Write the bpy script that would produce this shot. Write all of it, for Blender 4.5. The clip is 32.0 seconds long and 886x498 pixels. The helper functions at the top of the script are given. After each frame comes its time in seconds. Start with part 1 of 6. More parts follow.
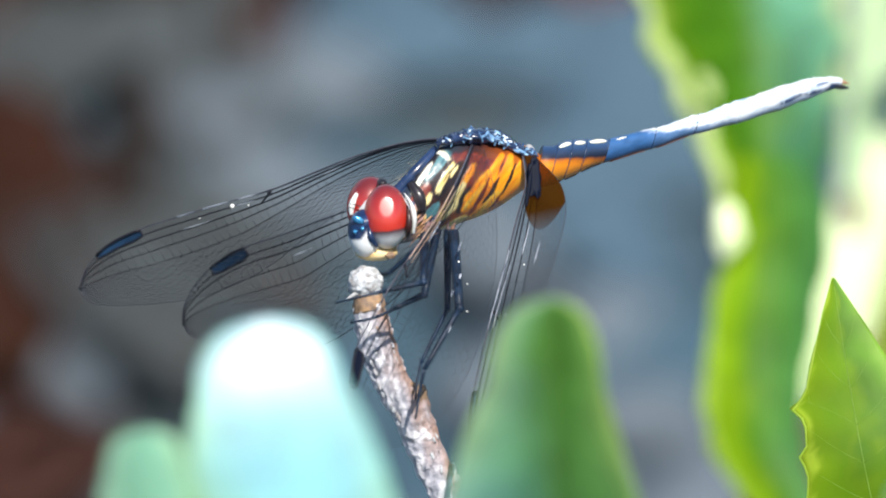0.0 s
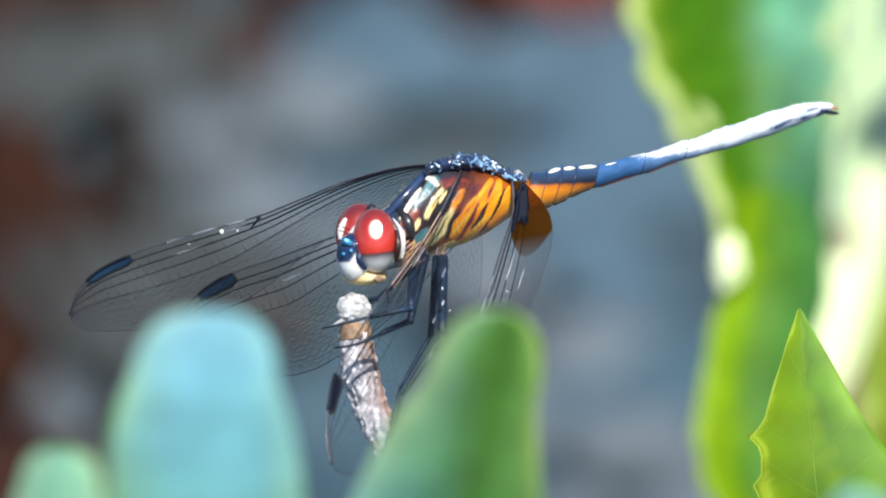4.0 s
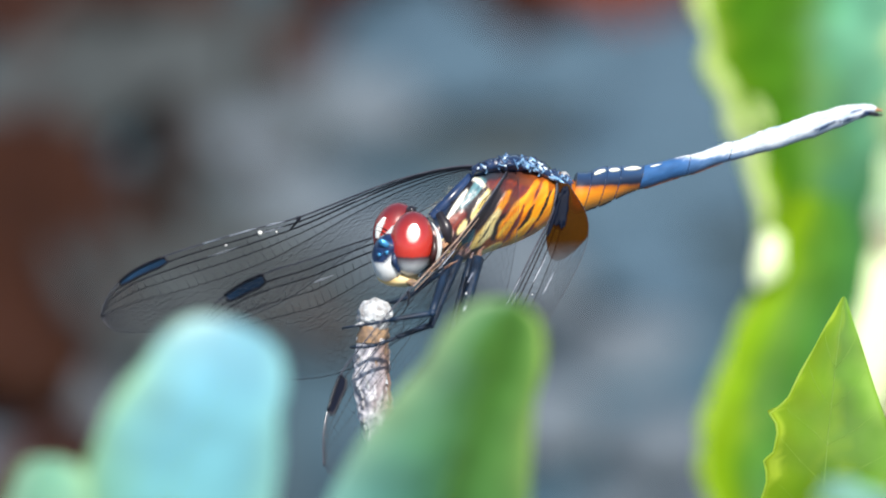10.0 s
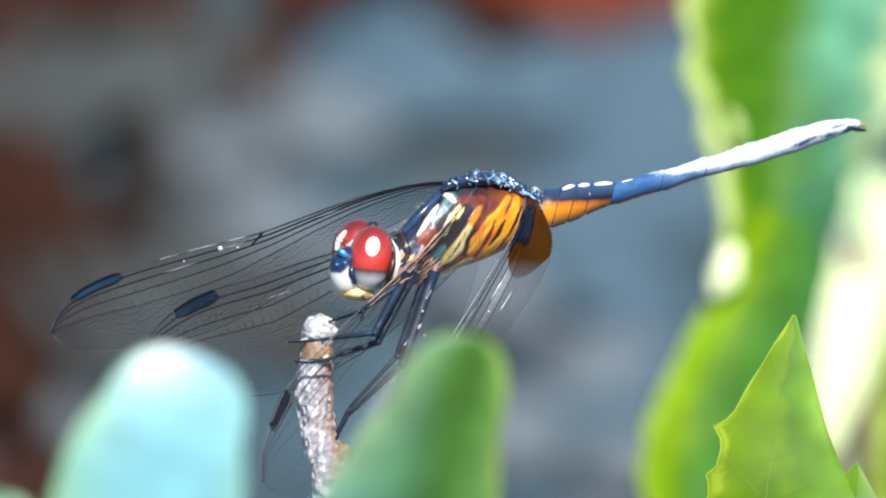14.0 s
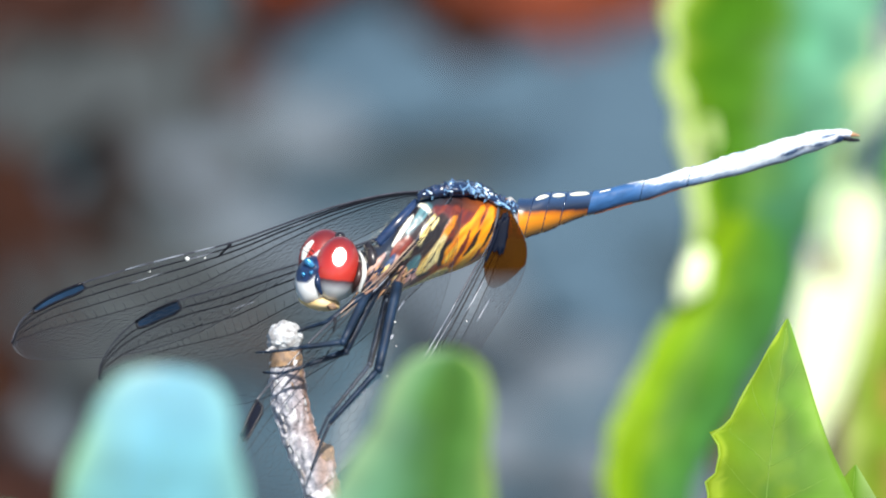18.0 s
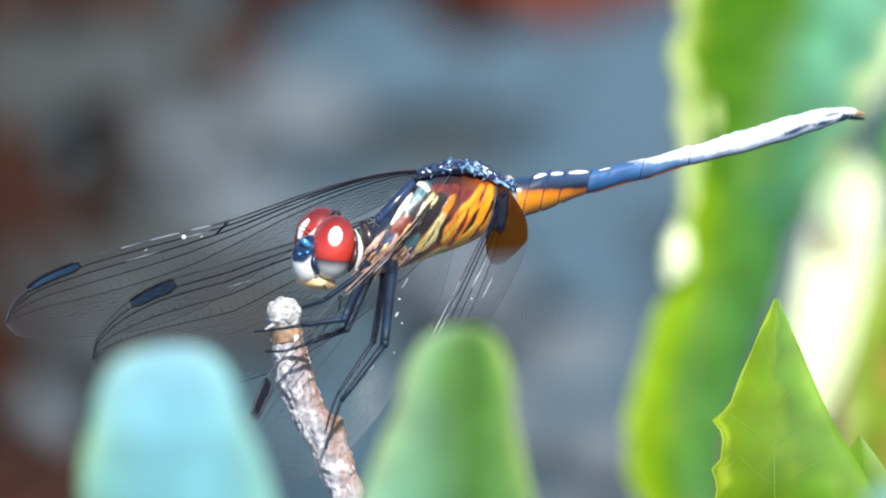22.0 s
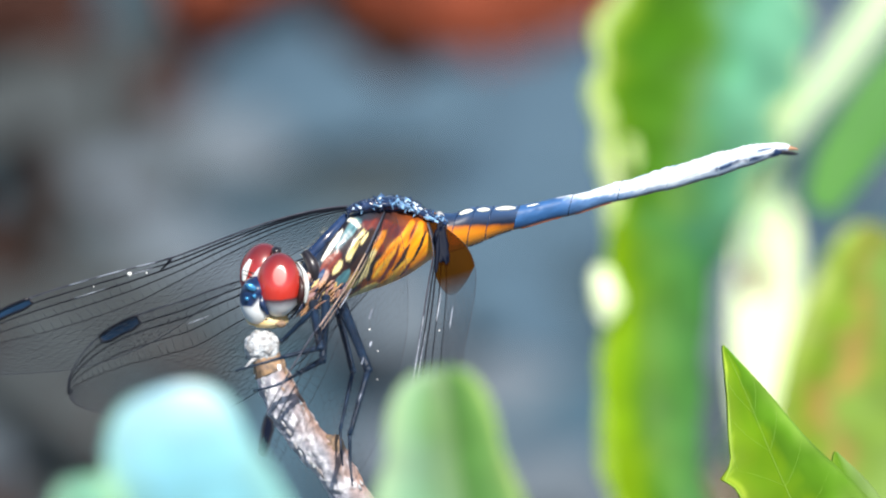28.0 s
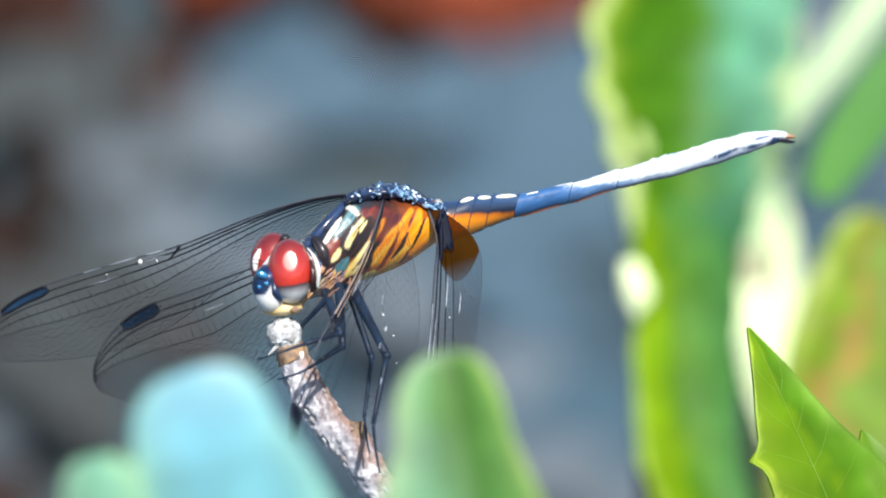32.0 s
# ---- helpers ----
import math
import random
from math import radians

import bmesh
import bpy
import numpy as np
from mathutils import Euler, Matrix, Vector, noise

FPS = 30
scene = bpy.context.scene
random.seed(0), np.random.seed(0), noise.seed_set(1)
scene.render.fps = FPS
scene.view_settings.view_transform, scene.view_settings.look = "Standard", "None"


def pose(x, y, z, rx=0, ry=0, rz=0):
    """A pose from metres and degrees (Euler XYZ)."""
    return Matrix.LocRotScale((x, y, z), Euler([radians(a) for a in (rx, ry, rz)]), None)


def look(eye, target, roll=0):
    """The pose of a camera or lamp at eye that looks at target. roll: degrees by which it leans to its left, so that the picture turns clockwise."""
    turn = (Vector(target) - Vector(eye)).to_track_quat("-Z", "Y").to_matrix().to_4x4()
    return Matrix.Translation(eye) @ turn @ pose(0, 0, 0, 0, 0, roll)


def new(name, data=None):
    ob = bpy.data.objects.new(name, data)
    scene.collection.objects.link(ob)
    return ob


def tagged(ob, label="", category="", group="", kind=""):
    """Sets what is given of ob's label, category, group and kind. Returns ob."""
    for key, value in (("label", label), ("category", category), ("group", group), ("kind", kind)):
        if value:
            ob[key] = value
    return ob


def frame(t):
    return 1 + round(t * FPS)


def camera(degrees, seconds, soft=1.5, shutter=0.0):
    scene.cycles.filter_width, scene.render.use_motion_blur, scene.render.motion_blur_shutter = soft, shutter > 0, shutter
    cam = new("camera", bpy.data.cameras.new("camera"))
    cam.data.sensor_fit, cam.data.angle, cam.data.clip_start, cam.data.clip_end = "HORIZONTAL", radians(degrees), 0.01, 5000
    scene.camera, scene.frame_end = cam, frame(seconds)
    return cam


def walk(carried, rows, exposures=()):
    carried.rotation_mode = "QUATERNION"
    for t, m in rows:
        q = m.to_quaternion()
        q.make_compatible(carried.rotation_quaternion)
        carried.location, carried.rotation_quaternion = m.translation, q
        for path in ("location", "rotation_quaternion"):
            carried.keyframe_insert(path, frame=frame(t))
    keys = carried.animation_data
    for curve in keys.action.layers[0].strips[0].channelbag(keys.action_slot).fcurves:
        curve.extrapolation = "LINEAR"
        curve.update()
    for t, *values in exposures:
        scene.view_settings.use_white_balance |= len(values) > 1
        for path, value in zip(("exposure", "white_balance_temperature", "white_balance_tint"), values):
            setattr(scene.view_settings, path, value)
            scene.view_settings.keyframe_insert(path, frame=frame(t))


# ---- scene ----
import numpy
from math import cos, sin, tan, pi

# The dragonfly is about 36 mm long; all places are given on a sheet through its waist
# that faces the lens (a to the right, b down, depth in mm beyond the sheet).
U = 3.635e-5
TILT, PERCH = 22.0, 0.26
VIEW = pose(0, 0, PERCH, -TILT)
EYE = VIEW @ Vector((0, -1.0, 0))

cam = camera(3.2647, 32.0, soft=2.0)
cam.data.dof.use_dof = True
cam.data.dof.focus_distance = 0.995
cam.data.dof.aperture_fstop = cam.data.lens / 12.0


def aim(x, z):
    return look(EYE, VIEW @ Vector((x * 0.001, 0, z * 0.001)))


walk(cam, [
    (0, aim(-10.85, -5.95)),
    (0.5, aim(-10.57, -5.46)),
    (1, aim(-10.41, -6.29)),
    (1.5, aim(-10.69, -5.79)),
    (2, aim(-10.41, -4.17)),
    (2.5, aim(-10.24, -5.40)),
    (3, aim(-10.24, -5.29)),
    (3.5, aim(-10.08, -4.23)),
    (5.5, aim(-11.52, -5.51)),
    (6, aim(-12.25, -6.01)),
    (6.5, aim(-12.64, -4.67)),
    (7, aim(-12.58, -3.95)),
    (7.5, aim(-13.14, -4.95)),
    (8, aim(-13.19, -3.90)),
    (8.5, aim(-12.91, -4.06)),
    (9, aim(-12.52, -3.78)),
    (9.5, aim(-12.13, -3.12)),
    (10, aim(-13.08, -4.23)),
    (10.5, aim(-12.36, -2.84)),
    (11, aim(-12.30, -4.51)),
    (11.5, aim(-11.30, -2.73)),
    (12, aim(-11.36, -2.50)),
    (12.5, aim(-11.58, -2.78)),
    (13, aim(-10.85, -1.73)),
    (13.5, aim(-11.58, -4.12)),
    (14, aim(-11.08, -3.23)),
    (14.5, aim(-10.13, -1.45)),
    (16.5, aim(-8.68, -1.22)),
    (17, aim(-7.79, -0.72)),
    (17.5, aim(-10.13, -2.95)),
    (18, aim(-9.41, -2.56)),
    (18.5, aim(-10.13, -3.90)),
    (19, aim(-9.52, -5.51)),
    (19.5, aim(-6.12, -3.17)),
    (20, aim(-4.79, -2.12)),
    (20.5, aim(-5.95, -2.17)),
    (21, aim(-8.24, -3.51)),
    (21.5, aim(-7.46, -2.34)),
    (22, aim(-9.29, -3.95)),
    (22.5, aim(-8.13, -3.28)),
    (23, aim(-7.90, -2.62)),
    (23.5, aim(-9.07, -3.73)),
    (24, aim(-8.68, -3.23)),
    (24.5, aim(-8.18, -2.73)),
    (26.5, aim(-6.62, -0.84)),
    (27, aim(-7.12, -2.50)),
    (27.5, aim(-4.90, -1.56)),
    (28, aim(-4.57, -1.61)),
    (28.5, aim(-5.12, -2.67)),
    (29, aim(-4.23, -2.00)),
    (29.5, aim(-4.79, -2.73)),
    (30, aim(-4.17, -2.22)),
    (30.5, aim(-4.29, -2.78)),
    (31, aim(-5.90, -4.45)),
    (31.5, aim(-5.01, -3.06)),
    (32, aim(-4.62, -2.39)),
], exposures=[(0, 0.5), (9, 0.5), (13, 0.58), (32, 0.6)])

# ---- light ----
world = bpy.data.worlds.new("sky")
scene.world = world
world.use_nodes = True
SUN_HIGH, SUN_TURN = 55.0, 160.0    # degrees above the horizon; compass turn, 180 is behind the camera
sky = world.node_tree.nodes.new("ShaderNodeTexSky")
sky.sky_type, sky.sun_disc = "NISHITA", False
sky.sun_elevation, sky.sun_rotation = radians(SUN_HIGH), radians(SUN_TURN)
background = world.node_tree.nodes["Background"]
background.inputs["Strength"].default_value = 0.09
world.node_tree.links.new(sky.outputs[0], background.inputs[0])
sun_data = bpy.data.lights.new("sun", "SUN")
sun_data.energy, sun_data.angle, sun_data.color = 5.0, radians(0.53), (1.0, 0.95, 0.87)
sun = new("sun", sun_data)
SUN_WAY = Vector((sin(radians(SUN_TURN)) * cos(radians(SUN_HIGH)), cos(radians(SUN_TURN)) * cos(radians(SUN_HIGH)), sin(radians(SUN_HIGH))))
sun.matrix_basis = look(SUN_WAY * 5, (0, 0, 0))


# ---- materials ----
def material(name, base, rough=0.5, metal=0.0, second=None, scale=300.0, mix=0.5, bump=0.0, bump_scale=900.0, sheer=0.0, coat=0.0, spec=0.5):
    m = bpy.data.materials.new(name)
    m.use_nodes = True
    nt = m.node_tree
    b = nt.nodes["Principled BSDF"]
    b.inputs["Roughness"].default_value, b.inputs["Metallic"].default_value = rough, metal
    b.inputs["Base Color"].default_value = (*base, 1)
    b.inputs["Coat Weight"].default_value = coat
    b.inputs["Specular IOR Level"].default_value = spec
    where = nt.nodes.new("ShaderNodeTexCoord").outputs["Object"]
    colour = None
    if second:
        n = nt.nodes.new("ShaderNodeTexNoise")
        n.inputs["Scale"].default_value, n.inputs["Detail"].default_value = scale, 6
        nt.links.new(where, n.inputs["Vector"])
        ramp = nt.nodes.new("ShaderNodeValToRGB")
        ramp.color_ramp.elements[0].position, ramp.color_ramp.elements[1].position = 0.5 - mix / 2, 0.5 + mix / 2
        ramp.color_ramp.elements[0].color, ramp.color_ramp.elements[1].color = (*base, 1), (*second, 1)
        nt.links.new(n.outputs[0], ramp.inputs[0])
        nt.links.new(ramp.outputs[0], b.inputs["Base Color"])
        colour = ramp.outputs[0]
    if bump:
        n2 = nt.nodes.new("ShaderNodeTexNoise")
        n2.inputs["Scale"].default_value, n2.inputs["Detail"].default_value = bump_scale, 5
        nt.links.new(where, n2.inputs["Vector"])
        bn = nt.nodes.new("ShaderNodeBump")
        bn.inputs["Strength"].default_value, bn.inputs["Distance"].default_value = bump, 0.0003
        nt.links.new(n2.outputs[0], bn.inputs["Height"])
        nt.links.new(bn.outputs[0], b.inputs["Normal"])
    if sheer:
        out = nt.nodes["Material Output"]
        tr = nt.nodes.new("ShaderNodeBsdfTranslucent")
        tr.inputs[0].default_value = (min(1, base[0] * 1.9), min(1, base[1] * 1.9), base[2] * 0.8, 1)
        ms = nt.nodes.new("ShaderNodeMixShader")
        ms.inputs[0].default_value = sheer
        nt.links.new(b.outputs[0], ms.inputs[1])
        nt.links.new(tr.outputs[0], ms.inputs[2])
        nt.links.new(ms.outputs[0], out.inputs[0])
    return m


def patterned(name, rough, coat, bump, bump_scale, sheer=0.0):
    """A surface whose markings are given corner by corner."""
    m = material(name, (0.5, 0.5, 0.5), rough, coat=coat, bump=bump, bump_scale=bump_scale, sheer=sheer)
    att = m.node_tree.nodes.new("ShaderNodeAttribute")
    att.attribute_name = "pattern"
    if sheer:
        m.node_tree.links.new(att.outputs["Color"], m.node_tree.nodes["Translucent BSDF"].inputs[0])
    m.node_tree.links.new(att.outputs["Color"], m.node_tree.nodes["Principled BSDF"].inputs["Base Color"])
    return m


def film_material(name, tint, cover, gloss_tint, rough=0.25, fade=()):
    """Thin wing film: mostly clear, with some gloss."""
    m = bpy.data.materials.new(name)
    m.use_nodes = True
    nt = m.node_tree
    b = nt.nodes["Principled BSDF"]
    b.inputs["Base Color"].default_value, b.inputs["Roughness"].default_value = (*gloss_tint, 1), rough
    clear = nt.nodes.new("ShaderNodeBsdfTransparent")
    clear.inputs[0].default_value = (*tint, 1)
    n = nt.nodes.new("ShaderNodeTexNoise")
    n.inputs["Scale"].default_value = 250
    nt.links.new(nt.nodes.new("ShaderNodeTexCoord").outputs["Object"], n.inputs["Vector"])
    mul = nt.nodes.new("ShaderNodeMath")
    mul.operation = "MULTIPLY"
    mul.inputs[1].default_value = cover * 2
    nt.links.new(n.outputs[0], mul.inputs[0])
    ms = nt.nodes.new("ShaderNodeMixShader")
    nt.links.new(mul.outputs[0], ms.inputs[0])
    if fade:    # the tint thins out downwards
        apart = nt.nodes.new("ShaderNodeSeparateXYZ")
        nt.links.new(nt.nodes["Texture Coordinate"].outputs["Object"], apart.inputs[0])
        rng = nt.nodes.new("ShaderNodeMapRange")
        rng.inputs[1].default_value, rng.inputs[2].default_value = (289 - fade[1]) * U, (289 - fade[0]) * U
        nt.links.new(apart.outputs[2], rng.inputs[0])
        less = nt.nodes.new("ShaderNodeMath")
        less.operation = "MULTIPLY"
        nt.links.new(mul.outputs[0], less.inputs[0])
        nt.links.new(rng.outputs[0], less.inputs[1])
        nt.links.new(less.outputs[0], ms.inputs[0])
        tone = nt.nodes.new("ShaderNodeMix")
        tone.data_type = "RGBA"
        tone.inputs[6].default_value, tone.inputs[7].default_value = (0.95, 0.95, 0.95, 1), (*tint, 1)
        nt.links.new(rng.outputs[0], tone.inputs[0])
        nt.links.new(tone.outputs[2], clear.inputs[0])
    nt.links.new(clear.outputs[0], ms.inputs[1])
    nt.links.new(b.outputs[0], ms.inputs[2])
    nt.links.new(ms.outputs[0], nt.nodes["Material Output"].inputs[0])
    return m


def banded(name, way, low, high, stops, rough=0.4, wobble=0.0, wobble_scale=700.0, coat=0.0, bump=0.0):
    """Colour bands across the direction way, between two distances (in sheet units)."""
    m = material(name, (0.5, 0.5, 0.5), rough, bump=bump, coat=coat)
    nt = m.node_tree
    b = nt.nodes["Principled BSDF"]
    where = nt.nodes.new("ShaderNodeTexCoord").outputs["Object"]
    dot = nt.nodes.new("ShaderNodeVectorMath")
    dot.operation = "DOT_PRODUCT"
    dot.inputs[1].default_value = way
    nt.links.new(where, dot.inputs[0])
    rng = nt.nodes.new("ShaderNodeMapRange")
    rng.inputs[1].default_value, rng.inputs[2].default_value = low * U, high * U
    nt.links.new(dot.outputs["Value"], rng.inputs[0])
    value = rng.outputs[0]
    if wobble:
        n = nt.nodes.new("ShaderNodeTexNoise")
        n.inputs["Scale"].default_value, n.inputs["Detail"].default_value = wobble_scale, 3
        nt.links.new(where, n.inputs["Vector"])
        mad = nt.nodes.new("ShaderNodeMath")
        mad.operation = "MULTIPLY_ADD"
        mad.inputs[1].default_value = wobble
        nt.links.new(n.outputs[0], mad.inputs[0])
        nt.links.new(value, mad.inputs[2])
        value = mad.outputs[0]
    ramp = nt.nodes.new("ShaderNodeValToRGB")
    els = ramp.color_ramp.elements
    while len(els) < len(stops):
        els.new(0.5)
    for e, (at, c) in zip(els, stops):
        e.position, e.color = at, (*c, 1)
    nt.links.new(value, ramp.inputs[0])
    nt.links.new(ramp.outputs[0], b.inputs["Base Color"])
    return m


STRIPE_PINK = material("pink_joint", (0.42, 0.27, 0.24), 0.45, second=(0.2, 0.1, 0.11), scale=1100, coat=0.2)
THORAX_SKIN = patterned("striped_shell", 0.34, 0.35, 0.25, 1500)
ABDOMEN_SKIN = patterned("powdery_shell", 0.45, 0.25, 0.1, 1600)
FACE_SKIN = patterned("face_shell", 0.3, 0.3, 0.1, 1200)
TWIG_SKIN = patterned("flaking_bark", 0.75, 0.0, 0.8, 2200)
BLUE = material("blue_bloom", (0.02, 0.06, 0.16), 0.25, second=(0.22, 0.42, 0.66), scale=2600, mix=0.2, bump=0.6, bump_scale=3500, coat=0.6)
PALE_BLUE = material("pale_blue_glint_ring", (0.5, 0.64, 0.8), 0.2, second=(0.75, 0.82, 0.9), scale=1500, coat=0.8)
DARKBLUE = material("dark_blue_shell", (0.004, 0.009, 0.028), 0.22, second=(0.02, 0.045, 0.12), scale=1500, coat=0.4)
ABDOMEN_LOW = banded("abdomen_base", (-0.03, 0, 1), -45, 45, [(0, (0.78, 0.3, 0.02)), (0.42, (0.78, 0.25, 0.01)), (0.5, (0.5, 0.14, 0.01)), (0.56, (0.012, 0.014, 0.03)), (0.75, (0.02, 0.05, 0.12)), (1, (0.05, 0.11, 0.24))], 0.35, 0.08, 1500, coat=0.3)
CREAM_SPOT = material("cream_marking", (0.82, 0.8, 0.62), 0.35, second=(0.9, 0.88, 0.75), scale=2000)
RUST_EDGE = material("rust_edge", (0.30, 0.09, 0.03), 0.5, second=(0.16, 0.05, 0.03), scale=2000)
EYE_RED = banded("red_eye", (0.12, 0, 1), -240, -95, [(0, (0.6, 0.54, 0.36)), (0.2, (0.74, 0.74, 0.7)), (0.36, (0.5, 0.52, 0.54)), (0.43, (0.16, 0.14, 0.16)), (0.46, (0.07, 0.03, 0.035)), (0.485, (0.5, 0.026, 0.012)), (0.62, (0.48, 0.02, 0.009)), (0.82, (0.32, 0.014, 0.009)), (1, (0.14, 0.01, 0.01))], 0.6, 0.08, 650, coat=1.0)
eye_shell = EYE_RED.node_tree.nodes["Principled BSDF"].inputs
eye_shell["Specular IOR Level"].default_value, eye_shell["Coat Roughness"].default_value, eye_shell["Coat IOR"].default_value = 0.2, 0.15, 1.7
EYE_RED.node_tree.nodes["Principled BSDF"].inputs["Coat Roughness"].default_value = 0.24
EYE_RED.node_tree.nodes["Principled BSDF"].inputs["Coat IOR"].default_value = 1.9
FACE = material("white_face", (0.68, 0.7, 0.67), 0.5, second=(0.48, 0.53, 0.56), scale=700, coat=0.1)
LIP = material("cream_lip", (0.62, 0.42, 0.15), 0.5, second=(0.66, 0.56, 0.34), scale=900)
FRONS_SHINE = material("frons_glint", (0.04, 0.26, 0.55), 0.25, 0.6, second=(0.1, 0.42, 0.75), scale=1500, coat=1.0)
SHELL = material("black_shell", (0.008, 0.008, 0.012), 0.3, second=(0.03, 0.025, 0.03), scale=900, coat=0.3)
LEG = material("leg_shell", (0.003, 0.007, 0.016), 0.5, second=(0.012, 0.032, 0.07), scale=900, spec=0.3)
COXA = material("tan_coxa", (0.58, 0.34, 0.17), 0.45, second=(0.22, 0.1, 0.07), scale=1100, mix=0.35, coat=0.2)
HIP = material("tan_hip", (0.34, 0.17, 0.09), 0.5, second=(0.06, 0.05, 0.07), scale=1500, mix=0.4)
NAVY = material("navy_root", (0.0012, 0.003, 0.011), 0.6, second=(0.003, 0.007, 0.02), scale=900, spec=0.12)
HAIR = material("pale_hair", (0.6, 0.55, 0.4), 0.5)
FILM = film_material("wing_film", (0.945, 0.95, 0.955), 0.03, (0.03, 0.035, 0.04))
AMBER = film_material("amber_film", (0.26, 0.09, 0.004), 0.4, (0.07, 0.022, 0.0), 0.7, fade=(392, 440))
AMBER.node_tree.nodes["Principled BSDF"].inputs["Specular IOR Level"].default_value = 0.1
VEIN_GLINT = material("vein_glint", (0.5, 0.54, 0.62), 0.25, second=(0.15, 0.17, 0.22), scale=900, mix=0.3, coat=0.5)
FLECK = material("white_fleck", (0.85, 0.85, 0.82), 0.3)
VEIN = material("vein", (0.008, 0.009, 0.015), 0.4, spec=0.3)
FINE_VEIN = material("fine_vein", (0.025, 0.028, 0.04), 0.5)
COSTA = material("tan_costa", (0.42, 0.3, 0.22), 0.35, second=(0.2, 0.13, 0.1), scale=900, mix=0.3, coat=0.4)
EDGE_VEIN = material("edge_vein", (0.02, 0.022, 0.035), 0.2, second=(0.1, 0.1, 0.12), scale=500, coat=0.8)
STIGMA = material("stigma", (0.004, 0.014, 0.034), 0.5, second=(0.016, 0.05, 0.11), scale=500, spec=0.3)
BARK = material("pale_bark", (0.6, 0.6, 0.63), 0.7, second=(0.24, 0.2, 0.19), scale=650, mix=0.3, bump=0.9, bump_scale=1500)
BARK_RED = material("inner_bark", (0.4, 0.25, 0.13), 0.7, second=(0.14, 0.1, 0.08), scale=1800, mix=0.35, bump=0.8, bump_scale=1600)
KNOB = material("knob_bark", (0.6, 0.64, 0.68), 0.75, second=(0.24, 0.23, 0.23), scale=2300, mix=0.4, bump=0.9, bump_scale=2200)
LEAF_WAXY = patterned("waxy_blade", 0.42, 0.6, 0.1, 300, 0.08)
LEAF_WAXY.node_tree.nodes["Principled BSDF"].inputs["Coat Roughness"].default_value = 0.42
LEAF_WAXY.node_tree.nodes["Principled BSDF"].inputs["Coat IOR"].default_value = 1.8
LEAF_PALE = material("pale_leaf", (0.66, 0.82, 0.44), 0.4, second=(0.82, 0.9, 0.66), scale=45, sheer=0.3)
LEAF_OLIVE = material("olive_leaf", (0.178, 0.259, 0.0486), 0.5, second=(0.275, 0.227, 0.0567), scale=50, sheer=0.3)
LEAF_TONED = patterned("toned_blade", 0.5, 0.0, 0.2, 500, 0.3)
LEAF_SOFT = patterned("waxy_toned_blade", 0.5, 0.22, 0.15, 300, 0.25)
LEAF_SOFT.node_tree.nodes["Principled BSDF"].inputs["Coat Roughness"].default_value = 0.48
LEAF_SOFT.node_tree.nodes["Principled BSDF"].inputs["Coat IOR"].default_value = 1.6
LEAF_WHITE = material("lobe_glare", (0.64, 0.78, 0.36), 0.5, second=(0.8, 0.86, 0.62), scale=60)
LEAF_LIME = material("lime_margin", (0.26, 0.4, 0.01), 0.5, second=(0.42, 0.54, 0.12), scale=70, sheer=0.45)
RIB = material("leaf_rib", (0.14, 0.27, 0.02), 0.5, second=(0.2, 0.33, 0.05), scale=300, sheer=0.3)
LEAF_EDGE = material("pale_margin", (0.4, 0.52, 0.12), 0.5, second=(0.62, 0.7, 0.36), scale=70, sheer=0.4)
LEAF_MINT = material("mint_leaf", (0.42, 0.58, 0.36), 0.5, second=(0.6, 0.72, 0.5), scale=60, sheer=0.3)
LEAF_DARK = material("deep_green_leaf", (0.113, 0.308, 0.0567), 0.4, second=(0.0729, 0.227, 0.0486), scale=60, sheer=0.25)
for m in (LEAF_LIME, LEAF_PALE, LEAF_TONED):    # dull, hardly glossy blades
    m.node_tree.nodes["Principled BSDF"].inputs["Specular IOR Level"].default_value = 0.15
WOOD = material("shrub_wood", (0.178, 0.13, 0.0891), 0.8, second=(0.081, 0.0567, 0.0405), scale=200, bump=0.8)
# The blue-grey of shade is put into the soil's base colour.
SOIL = material("soil", (0.026, 0.053, 0.076), 0.9, second=(0.062, 0.112, 0.15), scale=45, mix=0.36, bump=1.0, bump_scale=120, spec=0.12)
nt = SOIL.node_tree    # broad warm grey stretches among the blue-grey
broad = nt.nodes.new("ShaderNodeTexNoise")
broad.inputs["Scale"].default_value, broad.inputs["Detail"].default_value = 22, 3
stretch = nt.nodes.new("ShaderNodeMapping")
stretch.inputs["Scale"].default_value = (1, 0.45, 1)
warm = nt.nodes.new("ShaderNodeMix")
warm.data_type = "RGBA"
warm.inputs[7].default_value = (0.048, 0.061, 0.066, 1)
rise = nt.nodes.new("ShaderNodeMapRange")
rise.inputs[1].default_value, rise.inputs[2].default_value = 0.45, 0.62
nt.links.new(nt.nodes["Texture Coordinate"].outputs["Object"], stretch.inputs[0])
nt.links.new(stretch.outputs[0], broad.inputs["Vector"])
nt.links.new(broad.outputs[0], rise.inputs[0])
nt.links.new(rise.outputs[0], warm.inputs[0])
nt.links.new(nt.nodes["Color Ramp"].outputs[0], warm.inputs[6])
nt.links.new(warm.outputs[2], nt.nodes["Principled BSDF"].inputs["Base Color"])
STONE = material("slate_chip", (0.0648, 0.0851, 0.105), 0.8, second=(0.13, 0.162, 0.194), scale=60, bump=0.6, bump_scale=300)
